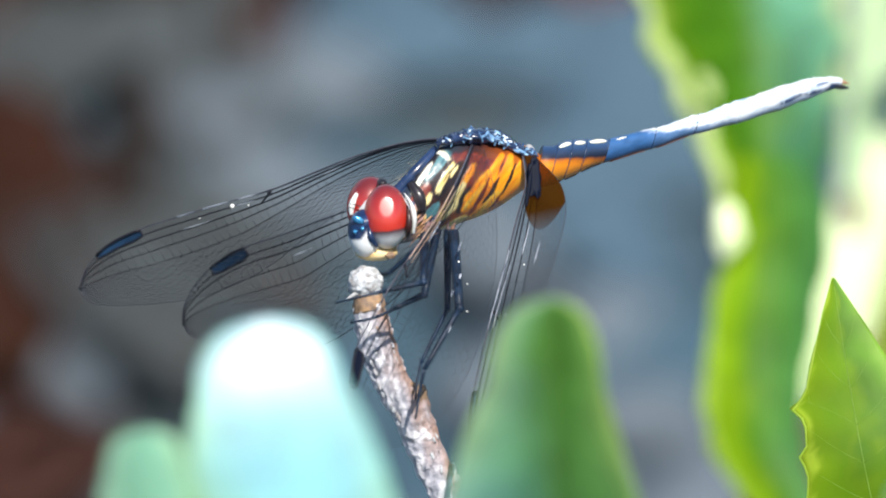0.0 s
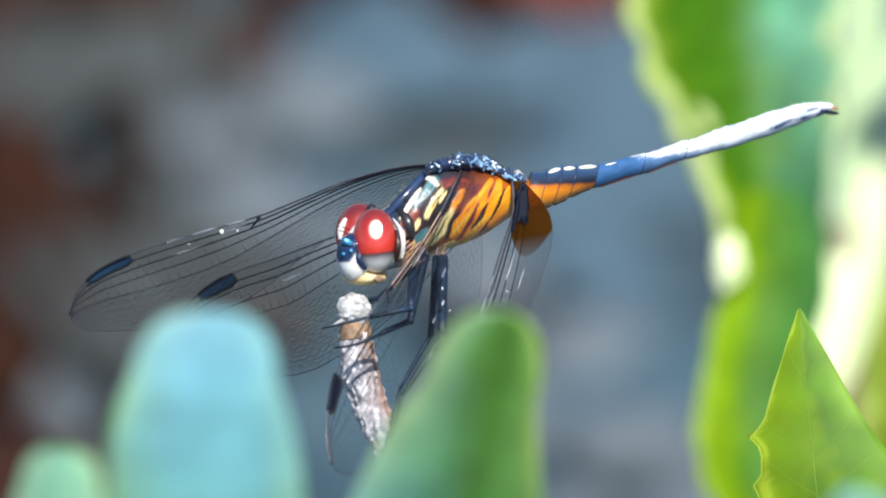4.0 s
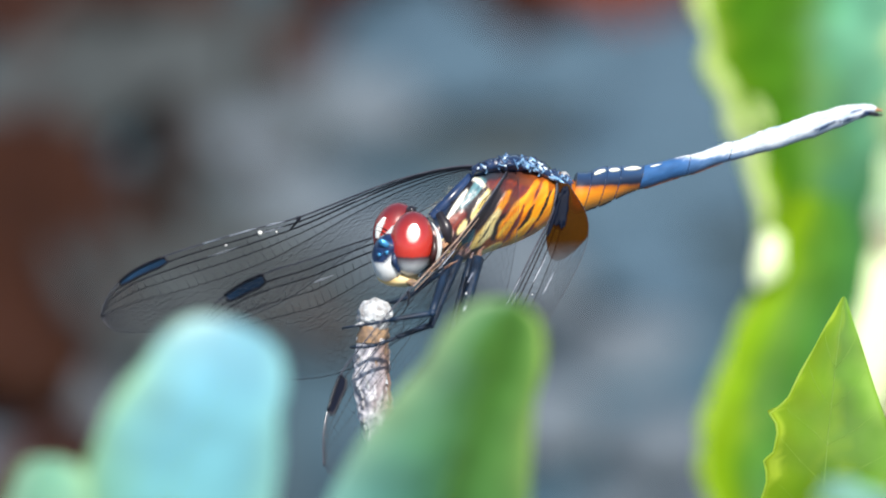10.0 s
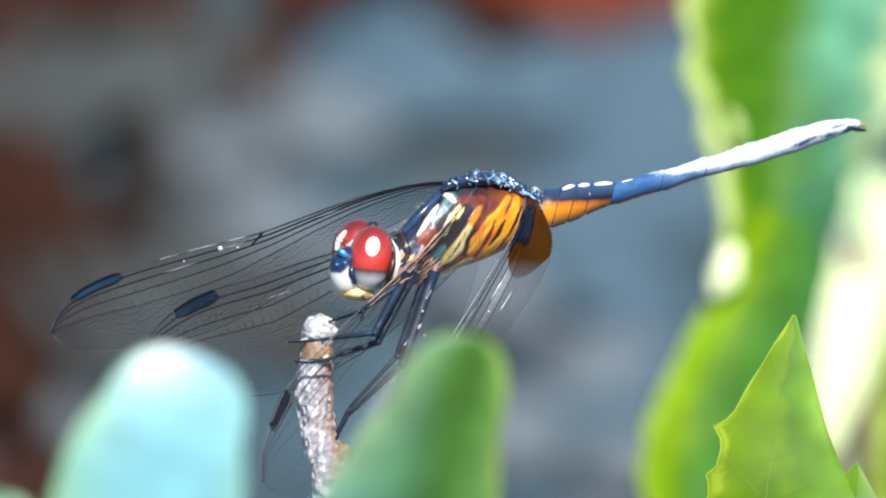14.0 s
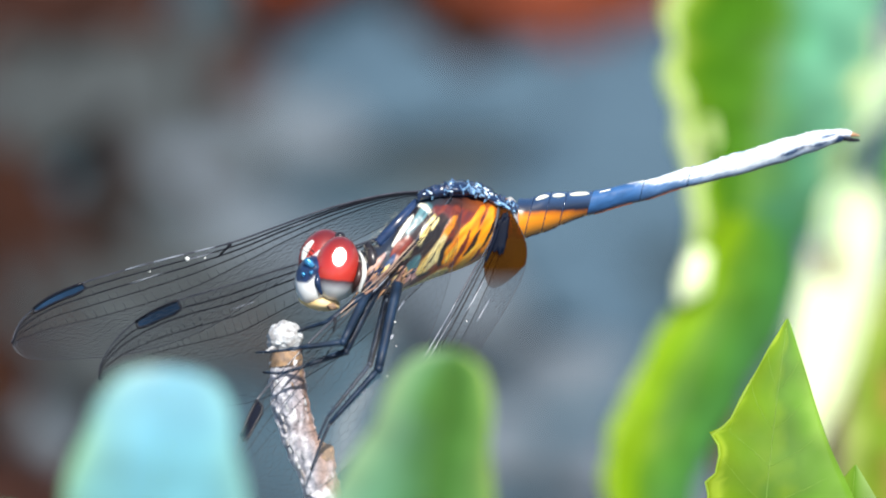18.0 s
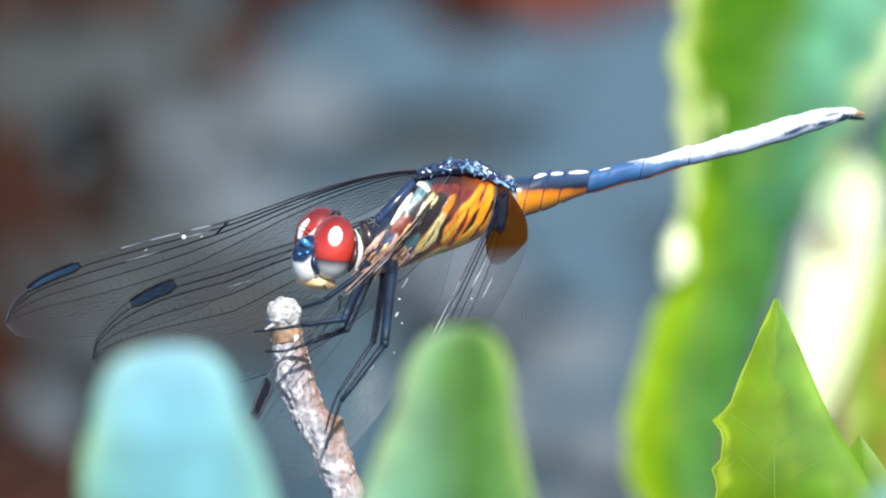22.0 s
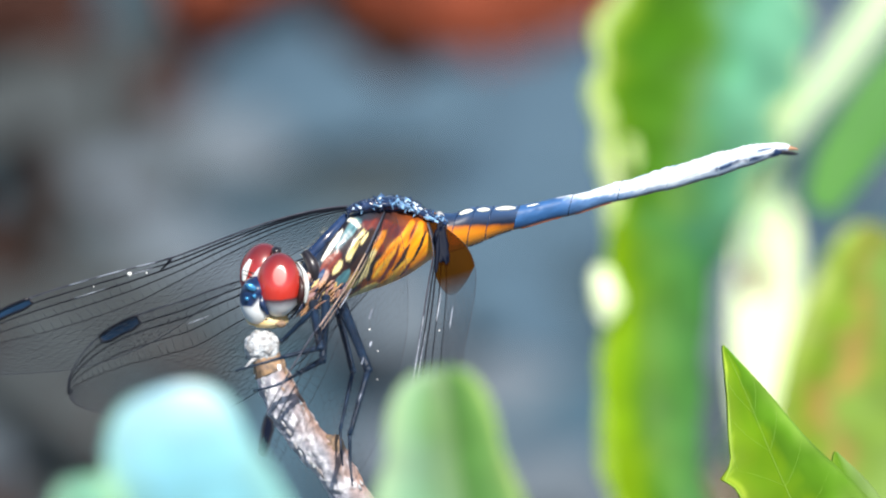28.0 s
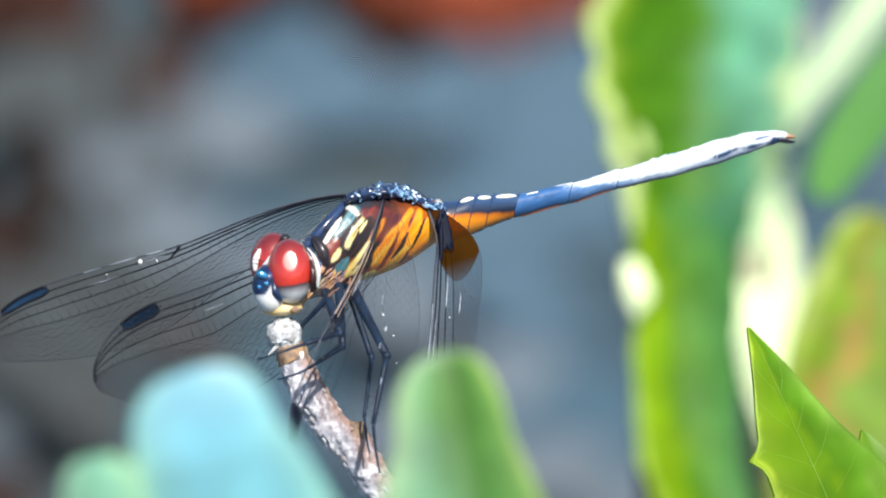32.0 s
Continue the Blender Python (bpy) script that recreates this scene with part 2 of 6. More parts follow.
PALE_STONE = material("pale_slate", (0.046, 0.084, 0.12), 0.85, second=(0.076, 0.127, 0.172), scale=70, bump=0.6, bump_scale=300, spec=0.2)
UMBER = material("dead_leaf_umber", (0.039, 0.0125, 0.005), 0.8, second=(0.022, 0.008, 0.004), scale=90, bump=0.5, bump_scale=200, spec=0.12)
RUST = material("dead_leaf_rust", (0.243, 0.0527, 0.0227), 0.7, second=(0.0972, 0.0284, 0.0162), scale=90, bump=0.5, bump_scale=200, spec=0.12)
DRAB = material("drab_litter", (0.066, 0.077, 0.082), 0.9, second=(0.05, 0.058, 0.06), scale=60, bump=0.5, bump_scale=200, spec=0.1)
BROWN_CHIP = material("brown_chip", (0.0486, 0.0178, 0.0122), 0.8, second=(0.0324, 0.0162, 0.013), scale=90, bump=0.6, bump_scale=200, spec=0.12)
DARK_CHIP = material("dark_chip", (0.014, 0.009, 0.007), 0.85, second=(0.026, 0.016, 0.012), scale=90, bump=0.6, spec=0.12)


# ---- building ----
def P(a, b, d=0.0):
    k = 1 + d / 1000
    return Vector(((a - 1046) * U * k, d * 0.001, (289 - b) * U * k))


def part(name, bm, mat, parent=None, label="", smooth=True):
    mesh = bpy.data.meshes.new(name)
    for f in bm.faces:
        f.smooth = smooth and len(f.verts) <= 4
    bm.to_mesh(mesh)
    bm.free()
    mesh.materials.append(mat)
    ob = new(name, mesh)
    ob.parent = parent
    if label:
        tagged(ob, label)
    return ob


def sheet_places(bm):
    """The places (a, b) of all corners of a mesh, as two arrays."""
    co = numpy.array([v.co[:] for v in bm.verts])
    k = (1 + co[:, 1]) * U
    return 1046 + co[:, 0] / k, 289 - co[:, 2] / k


def stripes(a, b, colours, marks, soft=0.3, slim=1.0):
    """Lay soft-edged colour marks (colour, second colour, points, half widths) over an array of colours."""
    flow = numpy.array([noise.noise(Vector(((x * 0.78 + y * 0.62) * 0.16, (y * 0.78 - x * 0.62) * 0.025, 1.7))) for x, y in zip(a, b)])
    edge = numpy.array([noise.noise(Vector((x * 0.05, y * 0.05, 8.3))) for x, y in zip(a, b)])
    total = numpy.zeros(len(a))
    for one, two, points, widths in marks:
        pts = [Vector((x, y, 0)) for x, y in points]
        best, mask = None, None
        for i in range(25):
            p = curve(pts, i / 24)
            w = number(widths, i / 24) * slim
            q = numpy.hypot(a + 1.6 * edge - p.x, b + 1.6 * edge - p.y) / max(w, 0.8)
            best = q if best is None else numpy.minimum(best, q)
        mask = numpy.clip((1 + soft - best - 0.22 * flow) / (2 * soft), 0, 1)
        mask = (mask * mask * (3 - 2 * mask))[:, None]
        mixed = numpy.clip(0.5 + 1.4 * flow, 0, 1)[:, None]
        colours = colours * (1 - mask) + (numpy.array(one) * (1 - mixed) + numpy.array(two) * mixed) * mask
        total = numpy.maximum(total, mask[:, 0] * min(1, one[0] * 2))
    return colours, total


def pattern(bm, colours):
    layer = bm.verts.layers.float_color.new("pattern")
    for v, c in zip(bm.verts, colours):
        v[layer] = (c[0], c[1], c[2], 1)


def root(name, m=VIEW):
    ob = new(name)
    ob.empty_display_size = 0.005
    ob.matrix_basis = m
    return ob


def curve(points, s):
    """A smooth curve through points, at s from 0 to 1."""
    n = len(points) - 1
    x = min(max(s, 0.0), 1.0) * n
    i = min(int(x), n - 1)
    f = x - i
    p0, p1, p2, p3 = points[max(i - 1, 0)], points[i], points[i + 1], points[min(i + 2, n)]
    return 0.5 * (2 * p1 + (p2 - p0) * f + (2 * p0 - 5 * p1 + 4 * p2 - p3) * f * f + (3 * p1 - p0 - 3 * p2 + p3) * f ** 3)


def number(values, s):
    return curve([Vector((v, 0, 0)) for v in values], s).x


def tube(bm, points, radii, sides=8, rough=0.0):
    """A round rod along points, closed at both ends."""
    rings = []
    for i, p in enumerate(points):
        way = (points[min(i + 1, len(points) - 1)] - points[max(i - 1, 0)]).normalized()
        one = way.cross(Vector((0, 1, 0)))
        if one.length < 0.01:
            one = way.cross(Vector((1, 0, 0)))
        one.normalize()
        two = way.cross(one)
        r = radii[i] if hasattr(radii, "__len__") else radii
        ring = []
        for j in range(sides):
            t = 2 * pi * j / sides
            out = one * cos(t) + two * sin(t)
            k = r
            if rough:
                q = (p + out * r) * 900
                k = r * (1 + rough * noise.noise(q) + rough * 0.7 * noise.noise(q * 2.7))
            ring.append(bm.verts.new(p + out * k))
        rings.append(ring)
    for a, b in zip(rings, rings[1:]):
        for j in range(sides):
            bm.faces.new((a[j], a[(j + 1) % sides], b[(j + 1) % sides], b[j]))
    bm.faces.new(rings[0][::-1])
    bm.faces.new(rings[-1])
    return bm


def rod(points, radii, sides=8, steps=24, rough=0.0):
    pts = [curve(points, i / steps) for i in range(steps + 1)]
    rr = [number(radii, i / steps) if hasattr(radii, "__len__") else radii for i in range(steps + 1)]
    bm = tube(bmesh.new(), pts, rr, sides, rough)
    bmesh.ops.recalc_face_normals(bm, faces=bm.faces)
    return bm


def blob(centre, rx, ry, rz, turn=0.0, segs=24, rough=0.0, yaw=0.0):
    bm = bmesh.new()
    bmesh.ops.create_uvsphere(bm, u_segments=segs, v_segments=segs // 2 + 2, radius=1)
    m = Matrix.Translation(centre) @ pose(0, 0, 0, 0, turn, yaw) @ Matrix.Diagonal((rx, ry, rz, 1))
    for v in bm.verts:
        if rough:
            v.co *= 1 + rough * noise.noise(v.co * 2.3 + centre * 3000)
        v.co = m @ v.co
    return bm


def loft(sections, sides=24):
    """Rounded sections: centre, half height (up), half depth."""
    bm = bmesh.new()
    rings = []
    for c, up, deep in sections:
        rings.append([bm.verts.new(c + up * cos(2 * pi * j / sides) + Vector((0, deep * sin(2 * pi * j / sides), 0))) for j in range(sides)])
    for a, b in zip(rings, rings[1:]):
        for j in range(sides):
            bm.faces.new((a[j], a[(j + 1) % sides], b[(j + 1) % sides], b[j]))
    for ring in (rings[0], rings[-1]):
        for j in range(sides):
            bm.edges.get((ring[j], ring[(j + 1) % sides])).smooth = False
    bm.faces.new(rings[0])
    bm.faces.new(rings[-1][::-1])
    bmesh.ops.recalc_face_normals(bm, faces=bm.faces)
    return bm


# ---- the dragonfly ----
LEAN = tan(radians(28))


def deep(a):
    """Depth in mm of the body's middle line, which runs away from the lens towards the tail."""
    return (a - 1046) * U * 1000 * LEAN


def build_eye(a, b, depth, wide, thick, tall, turn):
    """A bulging eye, flattened halfway between sun and lens to widen its sun spot."""
    centre = P(a, b, depth)
    bm = blob(centre, wide * U, thick * U, tall * U, turn, 110)
    to_sun = (VIEW.to_3x3().inverted() @ SUN_WAY).normalized()
    way = (to_sun + Vector((0, -1, 0))).normalized()
    cut = max((v.co - centre).dot(way) for v in bm.verts) - 2.7 * U
    for v in bm.verts:
        d = (v.co - centre).dot(way) - cut
        if d > 0:
            v.co -= way * d * 0.9
    return bm


def build_head(fly):
    head = part("head", blob(P(592, 400, -8.4), 52 * U, 50 * U, 54 * U, 10), FACE, fly, "white head with large red eyes")
    part("eye", build_eye(600, 394, -10.3, 39, 45, 57, 12), EYE_RED, head, "glossy red compound eye, grey below")
    part("eye", blob(P(574, 376, -7.9), 40 * U, 44 * U, 52 * U, 18, 48), EYE_RED, head, "glossy red compound eye, grey below")
    part("eye_rim", rod([P(558, 346, -9.0), P(546, 362, -9.3), P(540, 380, -9.4)], [3 * U, 6 * U, 3 * U], 10, 14), FACE, head, "pale rim of the far eye")
    bm = blob(P(557, 415, -10.2), 30 * U, 34 * U, 43 * U, 6, 64)
    for v in bm.verts:
        v.co.y -= 6 * U * sin(min(1, max(0, (402 - (289 - v.co.z / U)) / 30)) * pi)
    a, b = sheet_places(bm)
    white = numpy.stack([numpy.interp(b, (430, 448, 456), v) for v in ((0.7, 0.7, 0.66), (0.73, 0.7, 0.48), (0.75, 0.68, 0.36))], 1)
    navy = ((0.006, 0.012, 0.05), (0.012, 0.035, 0.11))
    colours, _ = stripes(a, b, white, [(*navy, ((546, 376), (552, 388), (541, 408)), (20, 19, 13)), (*navy, ((566, 380), (570, 405), (579, 430)), (9, 8, 6)), (*navy, ((536, 384), (533, 400), (531, 414)), (8, 7, 3))], 0.14)
    pattern(bm, colours)
    part("face", bm, FACE_SKIN, head, "white face with a glossy blue-black forehead")
    # blue sky glints on the forehead, added as small bright beads
    part("forehead_shine", blob(P(552, 385, -11.5), 11 * U, 4 * U, 6 * U, 35, 16, 0.4), FRONS_SHINE, head, "blue glint added on the glossy forehead")
    part("forehead_shine", blob(P(541, 405, -11.35), 4 * U, 4 * U, 4 * U, 20, 14, 0.4), FRONS_SHINE, head, "blue glint added on the glossy forehead")
    part("forehead_shine", blob(P(555, 402, -11.5), 4 * U, 4 * U, 4 * U, 20, 12, 0.4), FRONS_SHINE, head, "blue glint added on the glossy forehead")
    part("vertex_knob", blob(P(606, 337, -9.2), 9 * U, 14 * U, 8 * U), SHELL, head)
    part("cheek_patch", rod([P(568, 402, -11.2), P(566, 420, -11.4), P(573, 440, -11.1)], [3 * U, 6 * U, 3 * U], 10, 12), DARKBLUE, head, "dark patch on the cheek")
    part("lip", blob(P(570, 455, -9.7), 36 * U, 32 * U, 14 * U, 10, 24, 0.15), LIP, head, "cream lower lip")
    part("mandible", blob(P(592, 462, -10.7), 9 * U, 8 * U, 6 * U, 10, 14, 0.4), BARK_RED, head, "brown jaw")
    part("cheek_band", rod([P(640, 384, -10.6), P(640, 402, -11.0), P(635, 420, -11.0), P(628, 438, -10.5)], [3 * U, 5 * U, 6 * U, 2 * U], 10, 20), material("red_black_band", (0.05, 0.012, 0.01), 0.35, second=(0.015, 0.01, 0.01), scale=800), head, "dark red-black band behind the eye")
    part("nape", rod([P(640, 364, -9.2), P(648, 384, -9.6), P(648, 408, -9.8), P(640, 436, -9.6)], [1 * U, 3.2 * U, 4.8 * U, 2.5 * U], 12, 24), FACE, head, "white rear of the head")
    part("nape_shield", rod([P(654, 352, -8.0), P(664, 378, -8.4), P(663, 404, -8.4)], [7 * U, 11 * U, 7 * U], 12, 16), SHELL, head)
    for x, y in ((556, 372), (560, 366)):
        part("antenna", rod([P(x, y, -10.6), P(x - 12, y - 9, -11.0), P(x - 26, y - 13, -11.3)], [1.2 * U, 0.8 * U, 0.4 * U], 5, 6), SHELL, head)
    return head


THORAX = ((640, 378, 432, 20), (655, 362, 442, 32), (675, 338, 444, 42), (700, 306, 440, 52), (722, 280, 433, 60), (745, 262, 424, 64), (780, 256, 410, 66), (820, 256, 396, 66), (855, 260, 379, 62), (885, 266, 358, 54), (908, 276, 340, 44), (926, 288, 322, 30))


def build_thorax(fly):
    rows = THORAX
    sections = []
    for i in range(171):
        s = i / 170
        a, top, low, half = (number([r[k] for r in rows], s) for k in range(4))
        c = P(a, (top + low) / 2, deep(a))
        sections.append((c, Vector((0.10 * (low - top) / 2 * U, 0, (low - top) / 2 * U)), half * U))
    bm = loft(sections, 120)
    a, b = sheet_places(bm)
    u = numpy.clip((0.78 * (a - 700) + 0.62 * (b - 330)) / 190 + 0.15, 0, 1)
    tone = [numpy.interp(u, (0, 0.25, 0.45, 0.7, 1), v) for v in ((0.015, 0.02, 0.04, 0.26, 0.56), (0.02, 0.03, 0.014, 0.06, 0.17), (0.05, 0.045, 0.012, 0.008, 0.01))]
    cream, gold, orange, black, teal, maroon, pink = ((0.78, 0.68, 0.34), (0.66, 0.46, 0.12)), ((0.74, 0.46, 0.06), (0.7, 0.26, 0.01)), ((0.84, 0.35, 0.012), (0.74, 0.2, 0.006)), ((0.008, 0.007, 0.012), (0.03, 0.016, 0.014)), ((0.03, 0.09, 0.12), (0.09, 0.22, 0.25)), ((0.2, 0.03, 0.012), (0.1, 0.02, 0.02)), ((0.6, 0.4, 0.32), (0.26, 0.14, 0.15))
    navy, white = ((0.012, 0.03, 0.1), (0.03, 0.07, 0.17)), ((0.8, 0.8, 0.7), (0.66, 0.62, 0.46))
    marks = [(*c, p, w) for c, p, w in (
        (navy, ((740, 268), (706, 304), (676, 342)), (9, 10, 10)),
        (white, ((718, 297), (708, 312), (697, 328)), (1, 2, 1)),
        (black, ((742, 285), (722, 315), (704, 345)), (7, 9, 8)),
        (white, ((731, 301), (715, 326), (698, 352)), (2.5, 4.5, 3)),
        (teal, ((757, 289), (742, 308), (724, 330)), (11, 9, 4)),
        (black, ((768, 292), (750, 318), (730, 342)), (4, 6, 5)),
        (white, ((742, 281), (754, 284), (766, 295)), (2.5, 4, 2)),
        (maroon, ((775, 290), (800, 294), (824, 302), (850, 306), (872, 312)), (8, 13, 13, 10, 7)),
        (black, ((786, 306), (768, 336), (750, 362)), (10, 13, 10)),
        (cream, ((770, 302), (758, 322), (744, 349)), (3, 5.5, 5)),
        (black, ((768, 312), (760, 322), (754, 332)), (0.8, 1.4, 0.8)),
        (cream, ((778, 305), (772, 315), (766, 327)), (1.5, 2.6, 1.2)),
        (maroon, ((726, 345), (714, 358), (702, 372)), (7, 13, 8)),
        (cream, ((731, 358), (725, 367), (718, 376)), (3, 6, 3)),
        (teal, ((744, 374), (734, 387), (724, 396)), (4, 9, 5)),
        (orange, ((808, 304), (798, 322), (788, 342)), (4, 7, 6)),
        (cream, ((790, 340), (775, 366), (758, 386), (742, 402)), (5, 10, 10, 5)),
        (black, ((782, 352), (766, 378), (752, 396)), (0.8, 1.6, 0.8)),
        (maroon, ((806, 326), (798, 342), (792, 352)), (3, 5, 3)),
        (black, ((800, 344), (790, 366), (779, 388)), (4, 8, 4)),
        (orange, ((856, 286), (846, 308), (828, 334), (808, 360), (792, 384)), (5, 8, 13, 12, 7)),
        (gold, ((826, 336), (808, 360), (794, 382)), (3, 7, 5)),
        (maroon, ((834, 328), (818, 362), (800, 396)), (2, 4, 4)),
        (orange, ((872, 290), (866, 318), (852, 342), (828, 378), (800, 402)), (6, 10, 14, 12, 5)),
        (black, ((852, 326), (838, 350), (822, 372)), (1.5, 4.2, 1.5)),
        (gold, ((850, 352), (828, 378), (800, 400)), (3.5, 7.5, 5)),
        (maroon, ((870, 330), (852, 362), (836, 380)), (1.5, 2.5, 1.5)),
        (orange, ((892, 300), (886, 322), (876, 340), (860, 364)), (5, 9, 11, 7)),
        (black, ((882, 302), (871, 330), (856, 356)), (1.2, 2.8, 1.2)),
        (cream, ((792, 396), (764, 413), (736, 430), (704, 440)), (4, 7, 7, 5)),
        (black, ((766, 398), (748, 406), (732, 412)), (1, 2.6, 1)),
        (pink, ((706, 376), (690, 396), (668, 424)), (4, 7, 4)),
        (cream, ((722, 396), (706, 412), (686, 428)), (2, 5, 3)),
        (navy, ((700, 372), (688, 388), (674, 402)), (3, 5, 3)),
        (pink, ((736, 408), (712, 422), (684, 436)), (4, 6, 4)),
        (cream, ((690, 388), (676, 406), (662, 424)), (1.5, 3.5, 2)),
        (pink, ((682, 370), (668, 388), (654, 408)), (3, 6, 4)),
    )]
    colours, raised = stripes(a, b, numpy.stack(tone, 1), marks, 0.2, 1.0)
    for v, r in zip(bm.verts, raised):
        if v.co.y < deep(1046 + v.co.x / U) * 0.001:
            v.co.y -= 0.00007 * r
    pattern(bm, colours)
    thorax = part("thorax", bm, THORAX_SKIN, fly, "thorax striped in black, cream and orange")
    # the blue shield between the wings
    rng = random.Random(5)
    rows = []
    for i in range(35):
        f = i / 34
        a = 742 + 176 * f
        b = 268 - 14 * sin(pi * min(1, f * 1.2)) + 40 * max(0, f - 0.6) ** 1.4 * 2
        bump = 1 + 0.28 * noise.noise(Vector((f * 17, 2.1, 0))) + 0.16 * noise.noise(Vector((f * 43, 5.0, 1)))
        rows.append((P(a, b, deep(a) - 0.2), Vector((0, 0, 17 * U * bump * (0.55 + 0.45 * sin(pi * min(1, max(0, f * 0.96 + 0.04)))))), 52 * U))
    part("back_shield", loft(rows, 22), DARKBLUE, thorax, "dark blue back between the wing roots")
    for i in range(96):
        f, t = rng.random(), rng.uniform(-0.45, 1.1)
        a = 746 + 168 * f
        b = 268 - 14 * sin(pi * min(1, f * 1.2)) + 80 * max(0, f - 0.6) ** 1.4 - 12 * sin(t)
        r = rng.uniform(4, 11)
        part("wing_socket", blob(P(a, b, deep(a) - 0.2 - 1.85 * cos(t)), r * U, r * 0.35 * U, r * rng.uniform(0.18, 0.42) * U, rng.choice((-60, -35, 20, 45, 70)) + rng.uniform(-15, 15), 14, 0.45), BLUE if rng.random() < (0.3 if f < 0.3 else 0.55) else DARKBLUE, thorax)
    # white glints of the glossy back, added as tiny pale lumps
    for i in range(11):
        f, t = rng.random(), rng.uniform(-0.2, 0.9)
        a = 750 + 160 * f
        b = 268 - 14 * sin(pi * min(1, f * 1.2)) + 80 * max(0, f - 0.6) ** 1.4 - 15 * sin(t)
        part("back_glint", blob(P(a, b, deep(a) - 0.35 - 1.9 * cos(t)), rng.uniform(2, 5) * U, 3 * U, rng.uniform(1.5, 2.6) * U, rng.uniform(-60, 60), 8, 0.4), PALE_BLUE, thorax, "small whitish glint added on the back")
    part("rear_collar", blob(P(908, 300, deep(905)), 14 * U, 46 * U, 34 * U, -8, 20), material("pale_collar", (0.5, 0.5, 0.48), 0.5, second=(0.25, 0.25, 0.3), scale=900), thorax, "pale rim before the waist")
    part("front_shield", rod([P(740, 276, deep(742) - 1.1), P(706, 313, deep(705) - 1.2), P(670, 350, deep(668) - 0.7)], [8 * U, 10 * U, 9 * U], 10, 12), DARKBLUE, thorax)
    hair = bmesh.new()
    for i in range(130):
        a = rng.uniform(645, 715)
        b = 372 - (a - 650) * 1.15 + rng.uniform(-8, 34)
        p = P(a, b, deep(a) - 1.0)
        tube(hair, [p, p + Vector((rng.uniform(-15, 3) * U, rng.uniform(-12, 6) * U, rng.uniform(0, 11) * U))], [0.24 * U, 0.1 * U], 3)
    part("hair", hair, HAIR, thorax, "short pale hairs")
    return thorax


def abdomen_tone(a, h, near):
    """Colour of the hind abdomen at a place along it, at a height h from keel (-1) to ridge (1)."""
    grain = noise.noise(Vector((a * 0.045, h * 2.2, 4.0))) * 0.5 + noise.noise(Vector((a * 0.16, h * 5, 9.0))) * 0.3
    blue = numpy.array((0.03, 0.105, 0.27)) * (1 + 0.5 * grain) + numpy.array((0.22, 0.31, 0.42)) * min(1, max(0, (a - 1120) / 130)) * (0.75 + 0.5 * grain)
    # bloom whitens above this height: the sunlit top is put into its colour
    low = numpy.interp(a, (1040, 1100, 1140, 1180, 1220, 1300, 1500), (1.4, 0.95, 0.5, 0.0, -0.5, -0.78, -0.8))
    f = min(1, max(0, (h - low + 0.5 * grain) / 0.3))
    streak = min(1, max(0, 0.25 + 1.5 * noise.noise(Vector((a * 0.022, h * 3.4, 15.0))) + 0.7 * noise.noise(Vector((a * 0.07, h * 8, 21.0)))))
    powder = numpy.array((0.84, 0.88, 0.94)) * (1 - streak) + numpy.array((0.36, 0.5, 0.7)) * streak
    c = blue * (1 - f) + powder * f
    # a pale line low on the flank, and the brown keel
    f = min(1, max(0, 1 - abs(h + 0.72 + 0.1 * grain) / 0.17)) * min(1, max(0, (a - 1210) / 60)) * 0.8
    c = c * (1 - f) + numpy.array((0.8, 0.86, 0.94)) * f
    f = min(1, max(0, (-0.82 - h) / 0.1))
    c = c * (1 - f) + numpy.array((0.16, 0.07, 0.05)) * f
    # dark blue-black marks on the flank towards the end
    for a0, a1, h0, h1 in ((1372, 1426, -0.6, -0.15), (1428, 1466, -0.75, -0.2), (1440, 1470, 0.15, 0.4), (1468, 1494, -0.95, 0.2)):
        x, y = (a - (a0 + a1) / 2) / ((a1 - a0) / 2), (h - (h0 + h1) / 2) / ((h1 - h0) / 2)
        f = min(1, max(0, 1.6 * (1.2 - math.hypot(x, y) + 1.3 * grain))) if near else 0
        c = c * (1 - f) + numpy.array((0.02, 0.045, 0.12)) * f
    return c


